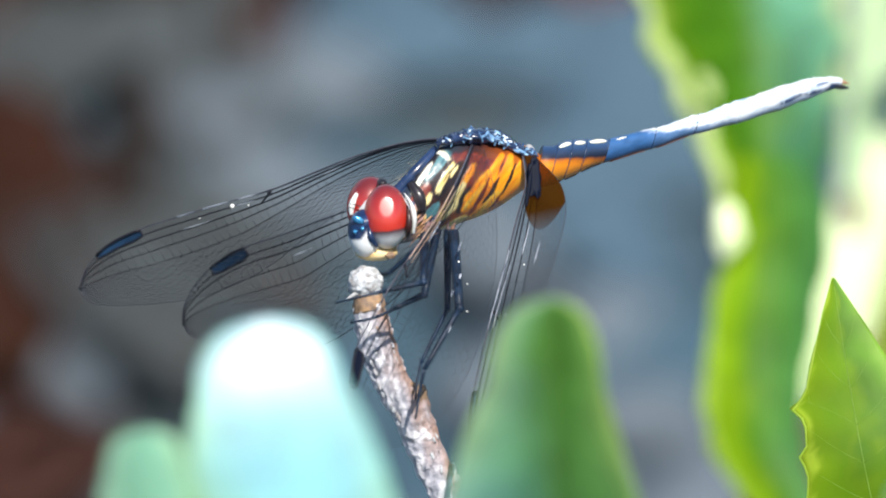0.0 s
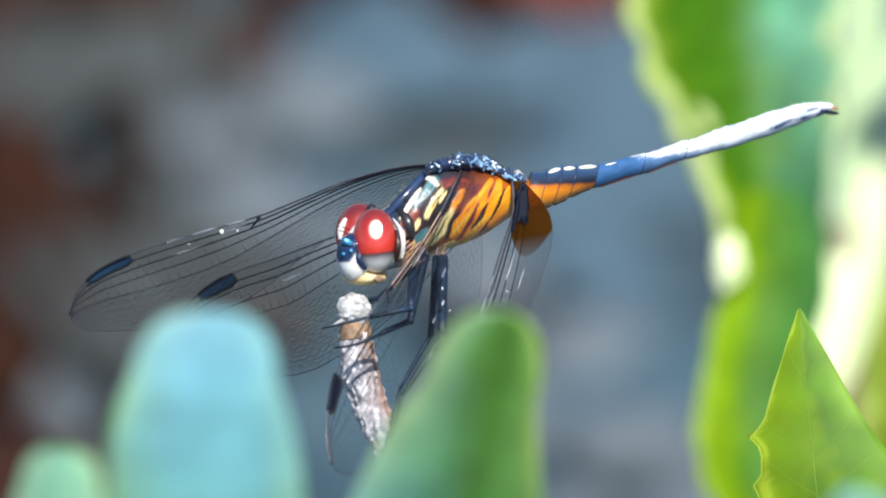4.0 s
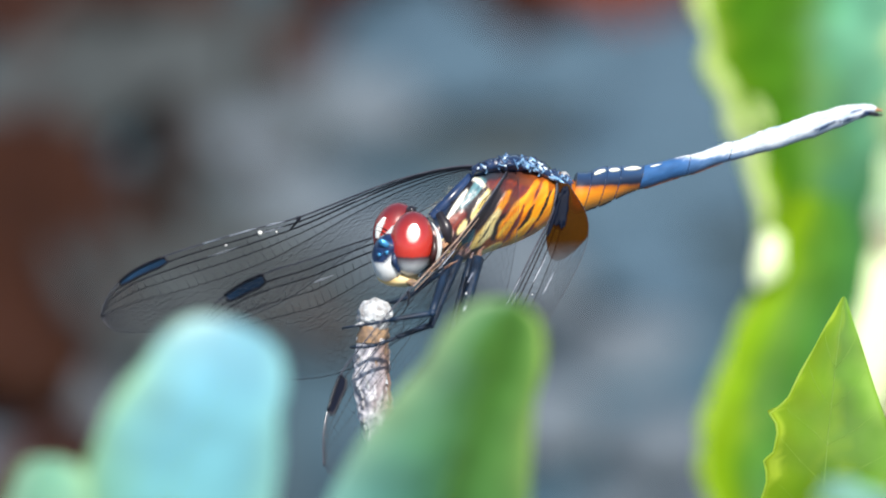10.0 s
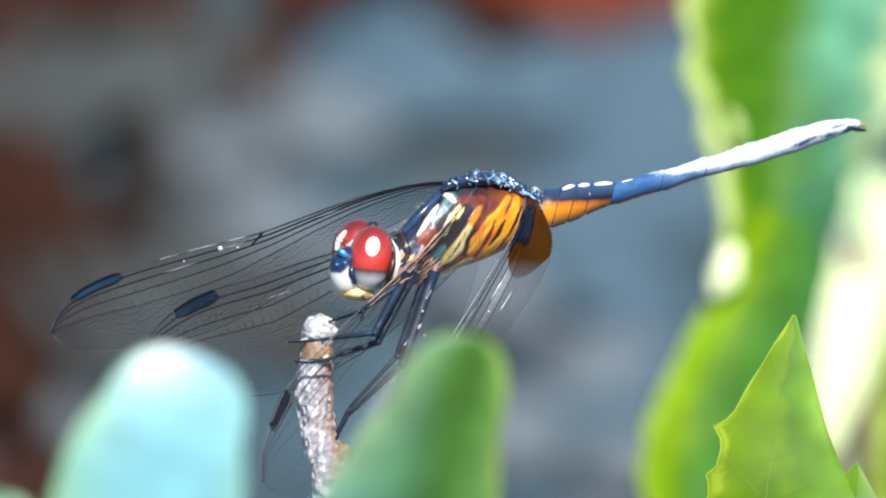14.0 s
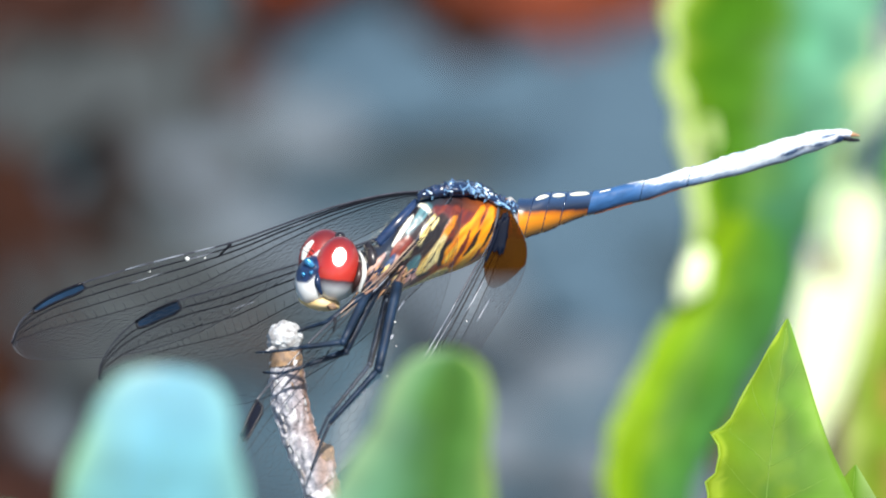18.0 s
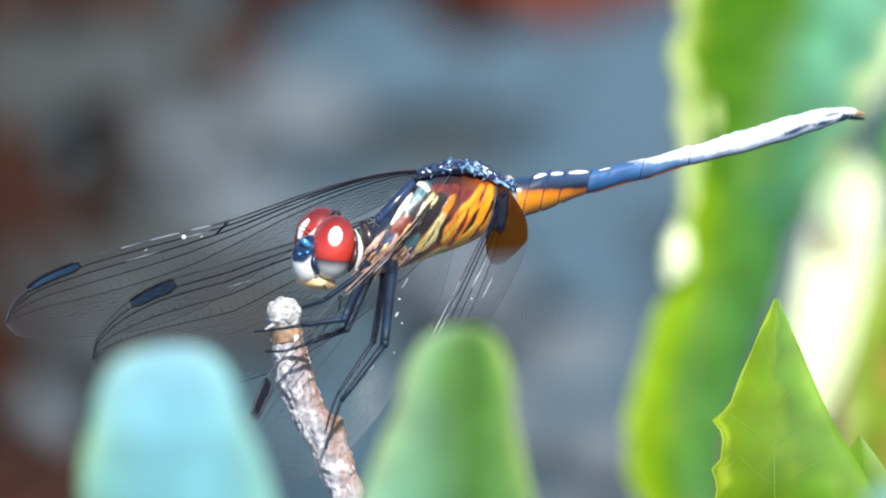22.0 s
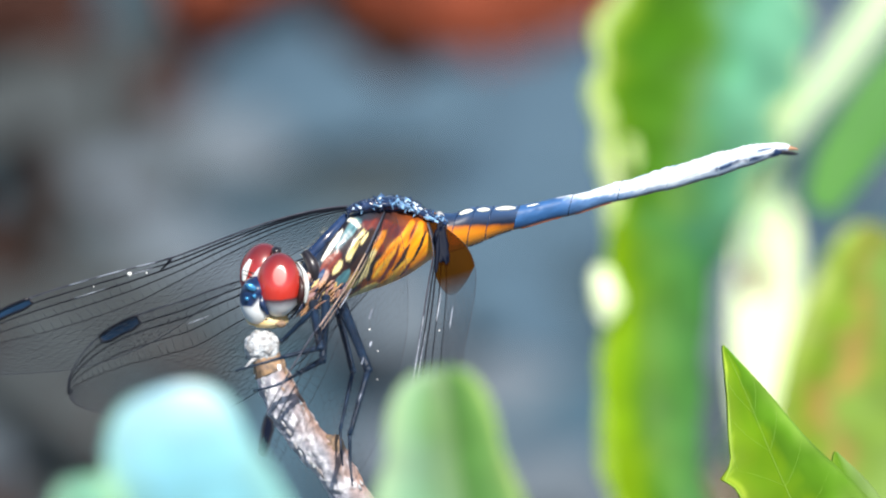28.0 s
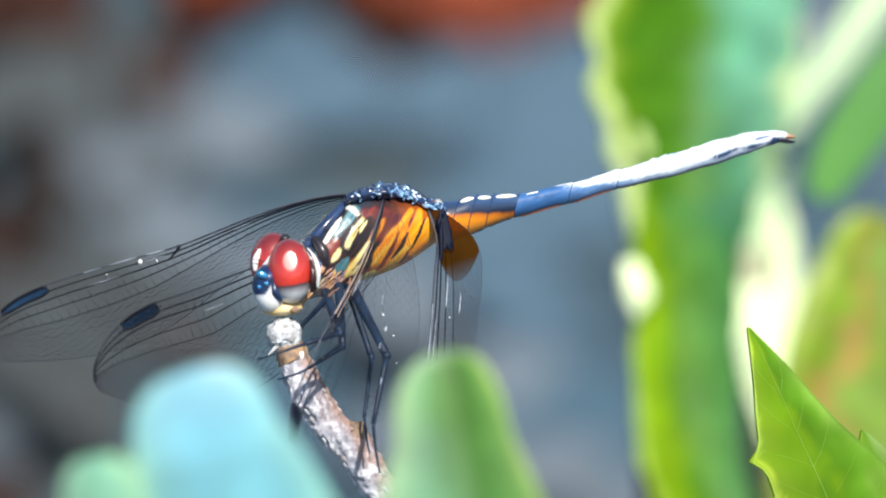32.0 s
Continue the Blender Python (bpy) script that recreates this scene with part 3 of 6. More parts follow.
def build_abdomen(fly):
    mid = ((914, 300, 31), (930, 306, 37), (963, 295, 37), (1041, 278, 22), (1132, 256, 19), (1217, 230, 18), (1300, 207, 22), (1380, 183, 23), (1432, 167, 20), (1475, 157, 13), (1497, 154, 7))
    ends = (914, 940, 970, 999, 1045, 1135, 1217, 1300, 1385, 1434, 1470, 1497)
    holder = None
    for k, (a0, a1) in enumerate(zip(ends, ends[1:])):
        sections, places, n = [], [], 8 if k < 4 else 22
        for i in range(n + 1):
            f = i / n
            a = a0 + (a1 - a0) * f
            j = max(q for q in range(len(mid) - 1) if mid[q][0] <= a)
            g = (a - mid[j][0]) / (mid[j + 1][0] - mid[j][0])
            g = g * g * (3 - 2 * g) * 0.4 + g * 0.6
            b = mid[j][1] + (mid[j + 1][1] - mid[j][1]) * g
            r = mid[j][2] + (mid[j + 1][2] - mid[j][2]) * g
            if k > 3:    # each segment flares a little towards its end
                r *= 0.99 + 0.025 * f ** 3
            sections.append((P(a, b, deep(a)), Vector((r * 0.25 * U, 0, r * U)), r * (1.05 if k < 4 else 1.15) * U))
            places.append(a)
        sides = 20 if k < 4 else 40
        bm = loft(sections, sides)
        if k > 3:
            colours = []
            bm.verts.index_update()
            for v in bm.verts:
                i, j = divmod(v.index, sides)
                t = 2 * pi * j / sides
                h, a = cos(t), places[i]
                colours.append(abdomen_tone(a, h, sin(t) < 0.1))
                rugged = max(0, h) ** 3 * (2.6 * noise.noise(Vector((a * 0.11, 3, 0))) + 1.6 * noise.noise(Vector((a * 0.31, 7, sin(t))))) * min(1, max(0, (a - 1130) / 90))
                v.co += (v.co - sections[i][0]).normalized() * U * (rugged + 0.8 * noise.noise(v.co * 4000))
            pattern(bm, colours)
        name = "abdomen" if holder is None else "segment"
        ob = part(name, bm, ABDOMEN_LOW if k < 4 else ABDOMEN_SKIN, fly if holder is None else holder, "slim abdomen, orange at the base and powder blue beyond" if holder is None else "")
        holder = holder or ob
        inner = [sections[round(n * q / 8)] for q in range(1, 8)]
        if 0 < k < 6:
            low = [q[0] - q[1] * 0.98 + Vector((0, -0.25 * q[2], 0)) for q in inner]
            part("keel", tube(bmesh.new(), low, 1.8 * U, 6), RUST_EDGE if k > 3 else SHELL, holder)
        if 0 < k < 5:
            up = [q[0] + q[1] * 0.8 + Vector((0, -0.6 * q[2], 0)) for q in (inner if k < 4 else inner[:3])]
            thick = (1.6, 3.1, 3.9, 4.2, 3.9, 3.1, 1.6) if k < 4 else (0.8, 1.6, 0.8)
            part("pale_dash", tube(bmesh.new(), up, [w * U for w in thick], 8), CREAM_SPOT, holder, "cream dash")
        if k < 9:
            last, wide = sections[-1], 1.0 if k < 4 else 1.03
            ring = [last[0] + last[1] * wide * cos(t) + Vector((0, -last[2] * wide * sin(t), 0)) for t in (i * pi / 12 for i in range(13))]
            part("ring", tube(bmesh.new(), ring, (0.9 if k < 4 else 0.7) * U, 5), SHELL if k == 3 else DARKBLUE if k < 6 else PALE_BLUE, holder)
    for z in (0, 9):
        part("tail_clasper", rod([P(1484, 154 + z * 0.7, deep(1488) - z * 0.03), P(1499, 154 + z, deep(1500)), P(1512, 156 + z * 0.9, deep(1510))], [5 * U, 4 * U, 1.6 * U], 8, 8), SHELL if z else COXA, holder, "short pointed tail clasper")
    return holder


def build_wing(fly, name, lead, trail, stig, nodus, label, dense=13, seed=1, amber=0.0, heavy=1.0, shine=(), flecks=(), spread=1.0):
    rng = random.Random(seed)
    L, R = [P(*p) for p in lead], [P(*p) for p in trail]

    def at(s, c):
        bow = sin(pi * c) * 0.0004 * sin(pi * min(1, s * 1.1))
        return curve(L, s) * (1 - c) + curve(R, s) * c + Vector((0, bow, 0))

    bm = bmesh.new()
    ns, nc = 44, 12
    grid = [[bm.verts.new(at(i / ns, j / nc)) for j in range(nc + 1)] for i in range(ns + 1)]
    for i in range(ns):
        for j in range(nc):
            bm.faces.new((grid[i][j], grid[i + 1][j], grid[i + 1][j + 1], grid[i][j + 1]))
    bmesh.ops.remove_doubles(bm, verts=bm.verts, dist=1e-7)
    wing = part(name, bm, FILM, fly, label)
    # bold veins along the front edge, fanned from the root
    cs = [spread * c for c in (0.0, 0.055, 0.115, 0.2, 0.31)]
    phase = [rng.uniform(-1, 1) for _ in cs]

    def vein(i, s):
        pinch = 0.4 + 0.6 * min(1, s * 2.0)
        return 0.0 if i == 0 else cs[i] * pinch * (1 - 0.5 * max(0, s - 0.75)) + 0.006 * sin(6 * s + 3 * phase[i])

    for i in range(len(cs)):
        r = (1.8, 1.6, 1.7, 1.25, 1.05)[i] * (heavy if i else 1)
        n = 48
        part("long_vein", tube(bmesh.new(), [at(k / n, vein(i, k / n)) for k in range(n + 1)], [r * U * (1.15 - 0.5 * k / n) for k in range(n + 1)], 5), EDGE_VEIN if i == 0 else VEIN, wing)
    part("rear_edge", tube(bmesh.new(), [at(k / 48, 0.998) for k in range(49)], 0.8 * heavy * U, 5), FINE_VEIN, wing)
    fine = bmesh.new()
    for i in range(len(cs) - 1):    # straight rungs between the bold veins
        s = 0.06 + rng.random() * 0.02
        while s < 0.97:
            tube(fine, [at(s, vein(i, s)), at(s + rng.uniform(-0.002, 0.006), vein(i + 1, s))], 0.55 * heavy * U, 3)
            s += (0.024 if i < 2 else 0.02) * rng.uniform(0.85, 1.15)
    # six-sided cells towards the rear edge
    rows, count = dense, 62

    def node(i, k):
        s = min(0.985, 0.03 + 0.95 * (k + 0.25 * sin(i * 2.1)) / count)
        zig = (0.22 if (k + i) % 2 else -0.22)
        c0 = vein(4, s)
        c = c0 + (0.995 - c0) * min(1, max(0, (i + (zig if 0 < i < rows else 0) + 0.12 * noise.noise(Vector((i * 3.1, k * 1.7, seed)))) / rows) ** 1.1)
        return at(s + 0.004 * noise.noise(Vector((k * 2.3, i * 1.9, seed + 4))), c)

    for i in range(rows + 1):
        line = [node(i, k) for k in range(count + 1)]
        if 0 < i < rows:
            tube(fine, line, (0.62 if i in (3, 6) else 0.42) * heavy * U, 3)
        if i < rows:
            for k in range(1 - i % 2, count, 2):
                tube(fine, [line[k], node(i + 1, k)], 0.42 * heavy * U, 3)
    tagged(part("vein_net", fine, FINE_VEIN, wing, "fine net of cross veins"), kind="stuff")
    # dark cell near the tip
    if stig:
        cell = bmesh.new()
        s0, s1 = stig
        lid = []
        wide = 0.105
        for c, lift in ((0.004, 0), (0.004, 1), (wide, 1), (wide, 0)):
            lid.append([cell.verts.new(at(s0 + (s1 - s0) * k / 6, c * (min(1, 0.72 + 0.5 * sin(pi * k / 6)) if c > 0.01 else 1)) + Vector((0, (lift - 0.5) * 3 * U, 0))) for k in range(7)])
        for q in range(4):
            for k in range(6):
                cell.faces.new((lid[q][k], lid[q][k + 1], lid[(q + 1) % 4][k + 1], lid[(q + 1) % 4][k]))
        cell.faces.new([lid[q][0] for q in range(4)])
        cell.faces.new([lid[q][6] for q in (3, 2, 1, 0)])
        bmesh.ops.recalc_face_normals(cell, faces=cell.faces)
        rim = [at(s0 + (s1 - s0) * k / 10, wide * min(1, 0.72 + 0.5 * sin(pi * k / 10))) + Vector((0, -1.5 * U, 0)) for k in range(11)]
        part("stigma_rim", tube(bmesh.new(), [at(s0, 0)] + rim + [at(s1, 0)], 2.6 * U, 5), VEIN, wing)
        part("stigma_rim", tube(bmesh.new(), [at(s0 + (s1 - s0) * k / 10, 0) + Vector((0, -1.5 * U, 0)) for k in range(11)], 3.0 * U, 5), VEIN, wing)
        part("stigma", cell, NAVY if heavy < 0.8 else STIGMA, wing, "dark blue-black cell near the wing tip", smooth=False)
    if nodus:
        part("nodus", tube(bmesh.new(), [at(nodus, 0), at(nodus + 0.012, vein(1, nodus)), at(nodus + 0.035, vein(2, nodus))], [4 * U, 2.4 * U, 1.2 * U], 6), VEIN, wing)
    # sun glints on the veins, painted on as thin pale tubes
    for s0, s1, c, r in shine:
        part("vein_glint", tube(bmesh.new(), [at(s0 + (s1 - s0) * k / 8, c) + Vector((0, -2 * U, 0)) for k in range(9)], [r * U * (0.5 + sin(pi * (k + 0.5) / 9)) for k in range(9)], 6), VEIN_GLINT, wing, "glint painted along a stretch of vein")
    for s0, c, r in flecks:
        part("fleck", blob(at(s0, c) + Vector((0, -3 * U, 0)), r * U, r * U, r * U, segs=8), FLECK, wing, "tiny white fleck")
    if amber:
        bm = bmesh.new()
        n = 12
        g = [[bm.verts.new(at(amber * i / n * (0.72 + 0.28 * sin(pi * j / n)), 0.12 + 0.87 * j / n) + Vector((0, -2 * U, 0))) for j in range(n + 1)] for i in range(n + 1)]
        for i in range(n):
            for j in range(n):
                bm.faces.new((g[i][j], g[i + 1][j], g[i + 1][j + 1], g[i][j + 1]))
        part("amber_patch", bm, AMBER, wing, "amber-brown patch at the wing root")
    return wing


def build_leg(fly, name, points, radii, label="dark blue-black jointed leg"):
    pts = [P(*p) for p in points]
    leg = part(name, tube(bmesh.new(), [pts[0].lerp(pts[1], k / 5) for k in range(6)], [radii[0] * U * (1.15 - 0.3 * k / 5) for k in range(6)], 8), LEG, fly, label)
    part("shin", tube(bmesh.new(), [pts[1].lerp(pts[2], k / 5) for k in range(6)], [radii[1] * U * (1.05 - 0.3 * k / 5) for k in range(6)], 8), LEG, leg)
    up = (pts[0] - pts[1]).normalized()
    part("hip", tube(bmesh.new(), [pts[0] - up * 4 * U, pts[0] + up * 4 * U, pts[0] + up * 14 * U, pts[0] + up * 24 * U + Vector((6 * U, 0, 0))], [radii[0] * f * U for f in (0.62, 0.6, 0.36, 0.1)], 10), HIP, leg, "tan leg joint")
    part("knee", blob(pts[1], radii[0] * 0.95 * U, radii[0] * U, radii[0] * 0.95 * U, segs=10), LEG, leg)
    foot = [curve(pts[2:], k / 6) for k in range(7)]
    part("foot", tube(bmesh.new(), foot, [radii[2] * U * (1 - 0.08 * k) for k in range(7)], 6), LEG, leg)
    spines = bmesh.new()
    for k in range(9):
        for side in (-1, 1):
            p = pts[1].lerp(pts[2], (k + 0.6) / 9.5)
            tube(spines, [p, p + (pts[2] - pts[1]).normalized() * 9 * U + Vector((side * 5 * U, -3 * U, -side * 7 * U))], [0.9 * U, 0.3 * U], 3)
    part("spines", spines, LEG, leg, "row of fine spines")
    return leg


fly = tagged(root("dragonfly"), "red-eyed dragonfly with striped thorax and blue abdomen, on a twig", "dragonfly")
thorax = build_thorax(fly)
head = build_head(fly)
abdomen = build_abdomen(fly)
neck = part("neck", rod([P(640, 392, deep(640)), P(665, 385, deep(665))], [24 * U, 30 * U], 14, 6), SHELL, fly)
far_forewing = build_wing(fly, "forewing",
    [(772, 256, -5), (690, 262, -4.2), (590, 286, -3.2), (500, 318, -2.2), (411, 350, -1.2), (320, 373, -0.2), (235, 396, 0.8), (151, 422, 1.8), (85, 452, 2.6), (42, 492, 3.2), (27, 528, 3.4)],
    [(785, 275, -5), (720, 300, -4.2), (640, 340, -3.2), (560, 380, -2.2), (480, 430, -1.2), (410, 480, -0.2), (330, 520, 0.8), (240, 546, 1.8), (140, 556, 2.6), (55, 555, 3.2), (27, 532, 3.4)],
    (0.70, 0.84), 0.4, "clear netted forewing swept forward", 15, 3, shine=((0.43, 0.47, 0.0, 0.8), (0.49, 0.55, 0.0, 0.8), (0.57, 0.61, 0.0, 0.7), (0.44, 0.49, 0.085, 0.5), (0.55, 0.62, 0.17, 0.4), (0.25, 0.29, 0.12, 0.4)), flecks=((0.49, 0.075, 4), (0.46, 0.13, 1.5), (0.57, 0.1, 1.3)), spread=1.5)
far_hindwing = build_wing(fly, "hindwing",
    [(810, 275, -5), (720, 320, -4), (630, 355, -3), (560, 378, -2), (480, 402, -1), (400, 428, 0), (318, 452, 1), (262, 478, 1.8), (215, 515, 2.4), (184, 560, 2.8), (179, 592, 3)],
    [(850, 300, -5), (780, 390, -4), (700, 470, -3), (620, 540, -2), (540, 590, -1), (470, 625, 0), (400, 640, 1), (330, 640, 1.8), (260, 632, 2.4), (200, 615, 2.8), (181, 598, 3)],
    (0.60, 0.735), 0, "clear netted hindwing swept forward", 18, 7, shine=((0.45, 0.5, 0.2, 0.6),), spread=1.3)
near_forewing = build_wing(fly, "forewing",
    [(800, 268, -6.5), (745, 335, -8), (690, 392, -9.3), (640, 438, -10.5), (590, 482, -11.5), (540, 530, -12.4), (490, 582, -13.2), (450, 628, -14), (425, 680, -14.6), (408, 735, -15), (404, 790, -15.2)],
    [(820, 280, -6.5), (810, 350, -8), (790, 430, -9.3), (765, 500, -10.5), (730, 570, -11.5), (690, 640, -12.4), (640, 710, -13.2), (580, 770, -14), (510, 810, -14.6), (440, 815, -15), (408, 800, -15.2)],
    (0.70, 0.82), 0.4, "clear netted forewing hanging forward and down", 14, 11, heavy=0.6,
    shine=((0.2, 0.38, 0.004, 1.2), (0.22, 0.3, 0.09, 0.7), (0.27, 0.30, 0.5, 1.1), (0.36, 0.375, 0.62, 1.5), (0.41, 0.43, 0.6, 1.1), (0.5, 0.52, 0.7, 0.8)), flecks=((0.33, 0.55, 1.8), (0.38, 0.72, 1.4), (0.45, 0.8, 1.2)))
near_hindwing = build_wing(fly, "hindwing",
    [(885, 285, -5), (872, 340, -6), (835, 402, -7), (796, 468, -8), (758, 530, -9), (720, 592, -10), (686, 650, -11), (655, 705, -12), (632, 755, -12.6), (615, 810, -13), (612, 850, -13.2)],
    [(905, 290, -5), (932, 350, -6), (925, 405, -7), (890, 470, -8), (850, 530, -9), (815, 590, -10), (780, 650, -11), (740, 710, -12), (695, 770, -12.6), (650, 830, -13), (618, 860, -13.2)],
    (0.7, 0.84), 0.45, "clear netted hindwing with an amber root, hanging down", 16, 17, amber=0.24, heavy=0.9,
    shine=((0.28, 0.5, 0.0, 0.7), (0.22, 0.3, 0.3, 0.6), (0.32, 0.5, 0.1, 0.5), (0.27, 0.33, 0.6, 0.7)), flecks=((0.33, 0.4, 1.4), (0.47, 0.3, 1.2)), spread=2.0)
for c, r in ((0.0, 1.3), (0.035, 0.7)):
    part("front_strut", rod([P(735 + 60 * c, 345 + 200 * c, -8.4), P(690 + 60 * c, 392 + 200 * c, -9.5), P(640 + 60 * c, 438 + 200 * c, -10.7), P(600 + 60 * c, 474 + 200 * c, -11.5)], [r * U, r * U, r * U, r * 0.8 * U], 6, 20), COSTA, near_forewing, "tan front edge of the wing")
part("root_streak", blob(P(888, 336, -6.3), 11 * U, 2 * U, 38 * U, 12, 24, 0.5), NAVY, near_hindwing, "dark blue streak at the wing root")
part("root_streak", blob(P(872, 350, -6.6), 4 * U, 3 * U, 36 * U, 22, 16, 0.3), NAVY, near_hindwing, "dark blue streak at the wing root")
leg_front = build_leg(fly, "front_leg", [(650, 440, -11), (585, 487, -12), (540, 502, -11), (525, 508, -11), (512, 520, -11)], [4.5, 3.6, 2.8])
leg_middle = build_leg(fly, "middle_leg", [(664, 422, -10.2), (604, 528, -13), (530, 537, -12.5), (490, 542, -12), (455, 543, -11)], [7.5, 5, 3.2])
leg_rear = build_leg(fly, "middle_leg", [(676, 420, -9), (612, 543, -11), (545, 566, -12), (500, 580, -12), (466, 578, -11)], [7.5, 5.5, 3.4])
leg_hind = build_leg(fly, "hind_leg", [(710, 420, -9.4), (664, 578, -12), (572, 672, -12), (556, 706, -11.5), (536, 752, -11.3)], [9, 5.5, 3.4])
leg_hind_far = build_leg(fly, "hind_leg", [(696, 424, -7), (652, 566, -8), (572, 658, -9), (556, 690, -9), (544, 720, -9)], [6.5, 4, 2.8])
rng = random.Random(14)
for i in range(84):
    a, b, r = rng.uniform(650, 742), rng.uniform(384, 418), rng.uniform(0.8, 2.0)
    long = rng.uniform(14, 52)
    b += (a - 690) * -0.12
    bend = rng.uniform(-4, 4)
    part("coxa", rod([P(a, b, deep(a) - 1.7), P(a - long * 0.4 + bend, b + long * 0.45, deep(a) - 2.1), P(a - long * 0.8, b + long * 0.9, deep(a) - 1.9)], [r * 0.4 * U, r * U, r * 0.3 * U], 6, 8, 0.5), (COXA, STRIPE_PINK, DARKBLUE, COXA, SHELL)[i % 5], thorax, "dark fold at the leg roots" if i % 5 in (2, 4) else "tan fold at the leg roots")

# ---- the shrub ----
shrub = tagged(root("garden_shrub"), "green garden shrub with toothed leaves and a cut bare twig", "shrub")


def build_leaf(name, mid, left, right, mat, label, teeth=(), cup=0.15, wave=0.0, waves=5.0, veins=6, thick=6.0, tilt=0.0, blunt=0.0, fold=0.0, margin=(), across=(), across_tip=(), mottle=0.25):
    """A leaf along mid (base to tip) with half widths to both sides, in sheet units."""
    pts = [P(*p) for p in mid]
    ns, nc = 60, 10
    k = 1 + mid[len(mid) // 2][2] / 1000

    def edge(values, s, sign):
        w = number(values, min(s, blunt)) if blunt else number(values, s) if s < 0.995 else 0
        if blunt and s > blunt:
            w *= math.sqrt(max(0, 1 - ((s - blunt) / (1 - blunt)) ** 2))
        for where, size in (teeth if sign == 0 else ()):
            g = (s - where) * 20
            if -1 < g < 0.5:
                w += size * ((1 + g) ** 1.5 if g < 0 else (1 - g * 2) ** 2)
        return max(w, 0.4) * (1 + wave * sin(waves * 2 * pi * s + sign))

    def at(s, c):
        p = curve(pts, s)
        way = (curve(pts, min(1, s + 0.02)) - curve(pts, max(0, s - 0.02))).normalized()
        side = Vector((0, 1, 0)).cross(way).normalized()
        w = edge(right if c > 0 else left, s, 1 if c > 0 else 0) * U * k
        ripple = wave * 0.5 * w * sin(waves * 2 * pi * s + c) * abs(c)
        return p + side * (w * c) + Vector((0, w * (cup * c * c + tilt * c + fold * math.sqrt(c * c + 0.05)) + ripple, 0)), w

    bm = bmesh.new()
    top, low = [], []
    for i in range(ns + 1):
        s = i / ns
        top.append([bm.verts.new(at(s, -1 + 2 * j / (2 * nc))[0] + Vector((0, -thick * U * 0.5, 0))) for j in range(2 * nc + 1)])
        low.append([bm.verts.new(at(s, -1 + 2 * j / (2 * nc))[0] + Vector((0, thick * U * 0.5, 0))) for j in range(2 * nc + 1)])
    for i in range(ns):
        for j in range(2 * nc):
            bm.faces.new((top[i][j], top[i][j + 1], top[i + 1][j + 1], top[i + 1][j]))
            bm.faces.new((low[i][j], low[i + 1][j], low[i + 1][j + 1], low[i][j + 1]))
        for j in (0, 2 * nc):
            bm.faces.new((top[i][j], top[i + 1][j], low[i + 1][j], low[i][j]))
    bmesh.ops.recalc_face_normals(bm, faces=bm.faces)
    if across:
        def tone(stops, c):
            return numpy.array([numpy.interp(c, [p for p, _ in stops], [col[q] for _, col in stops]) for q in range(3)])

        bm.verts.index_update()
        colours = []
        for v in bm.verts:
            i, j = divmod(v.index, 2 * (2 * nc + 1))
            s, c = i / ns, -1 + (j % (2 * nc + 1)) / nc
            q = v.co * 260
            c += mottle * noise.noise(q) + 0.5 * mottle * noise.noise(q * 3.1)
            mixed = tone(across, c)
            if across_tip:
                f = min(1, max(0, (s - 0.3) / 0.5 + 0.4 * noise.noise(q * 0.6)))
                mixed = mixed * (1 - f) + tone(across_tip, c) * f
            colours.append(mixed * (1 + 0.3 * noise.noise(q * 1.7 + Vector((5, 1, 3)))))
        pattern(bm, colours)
    leaf = part(name, bm, mat, shrub, label)
    # pale rim along the blade: its lit edge, put into colour and shape
    if margin:
        rim = [at(margin[0] + (margin[1] - margin[0]) * i / 30, margin[3])[0] + Vector((0, -thick * 0.5 * U, 0)) for i in range(31)]
        part("margin", tube(bmesh.new(), rim, [margin[2] * U * k * (0.25 + 0.75 * sin(pi * (i + 1) / 32)) * max(0.25, 1 + 1.1 * noise.noise(Vector((i * 0.37, 3.3, margin[2])))) for i in range(31)], 10), LEAF_EDGE if margin[2] > 10 else LEAF_LIME, leaf, "pale lime leaf margin, its lit edge put into the colour")
    rib = [at(i / 20, 0)[0] + Vector((0, -thick * 0.5 * U, 0)) for i in range(20)]
    part("midrib", tube(bmesh.new(), rib, [(1.4 - 1.1 * i / 20) * U for i in range(20)], 6), RIB if across else mat, leaf)
    for n in range(veins):
        for c in (-1, 1):
            s0 = 0.12 + 0.74 * n / max(1, veins)
            line = [at(min(0.985, s0 + 0.10 * f), c * f * 0.93)[0] + Vector((0, -thick * 0.5 * U, 0)) for f in (0, 0.25, 0.5, 0.75, 1)]
            part("side_vein", tube(bmesh.new(), line, [0.42 * U, 0.38 * U, 0.34 * U, 0.26 * U, 0.2 * U], 5), RIB if across else mat, leaf)
    return leaf


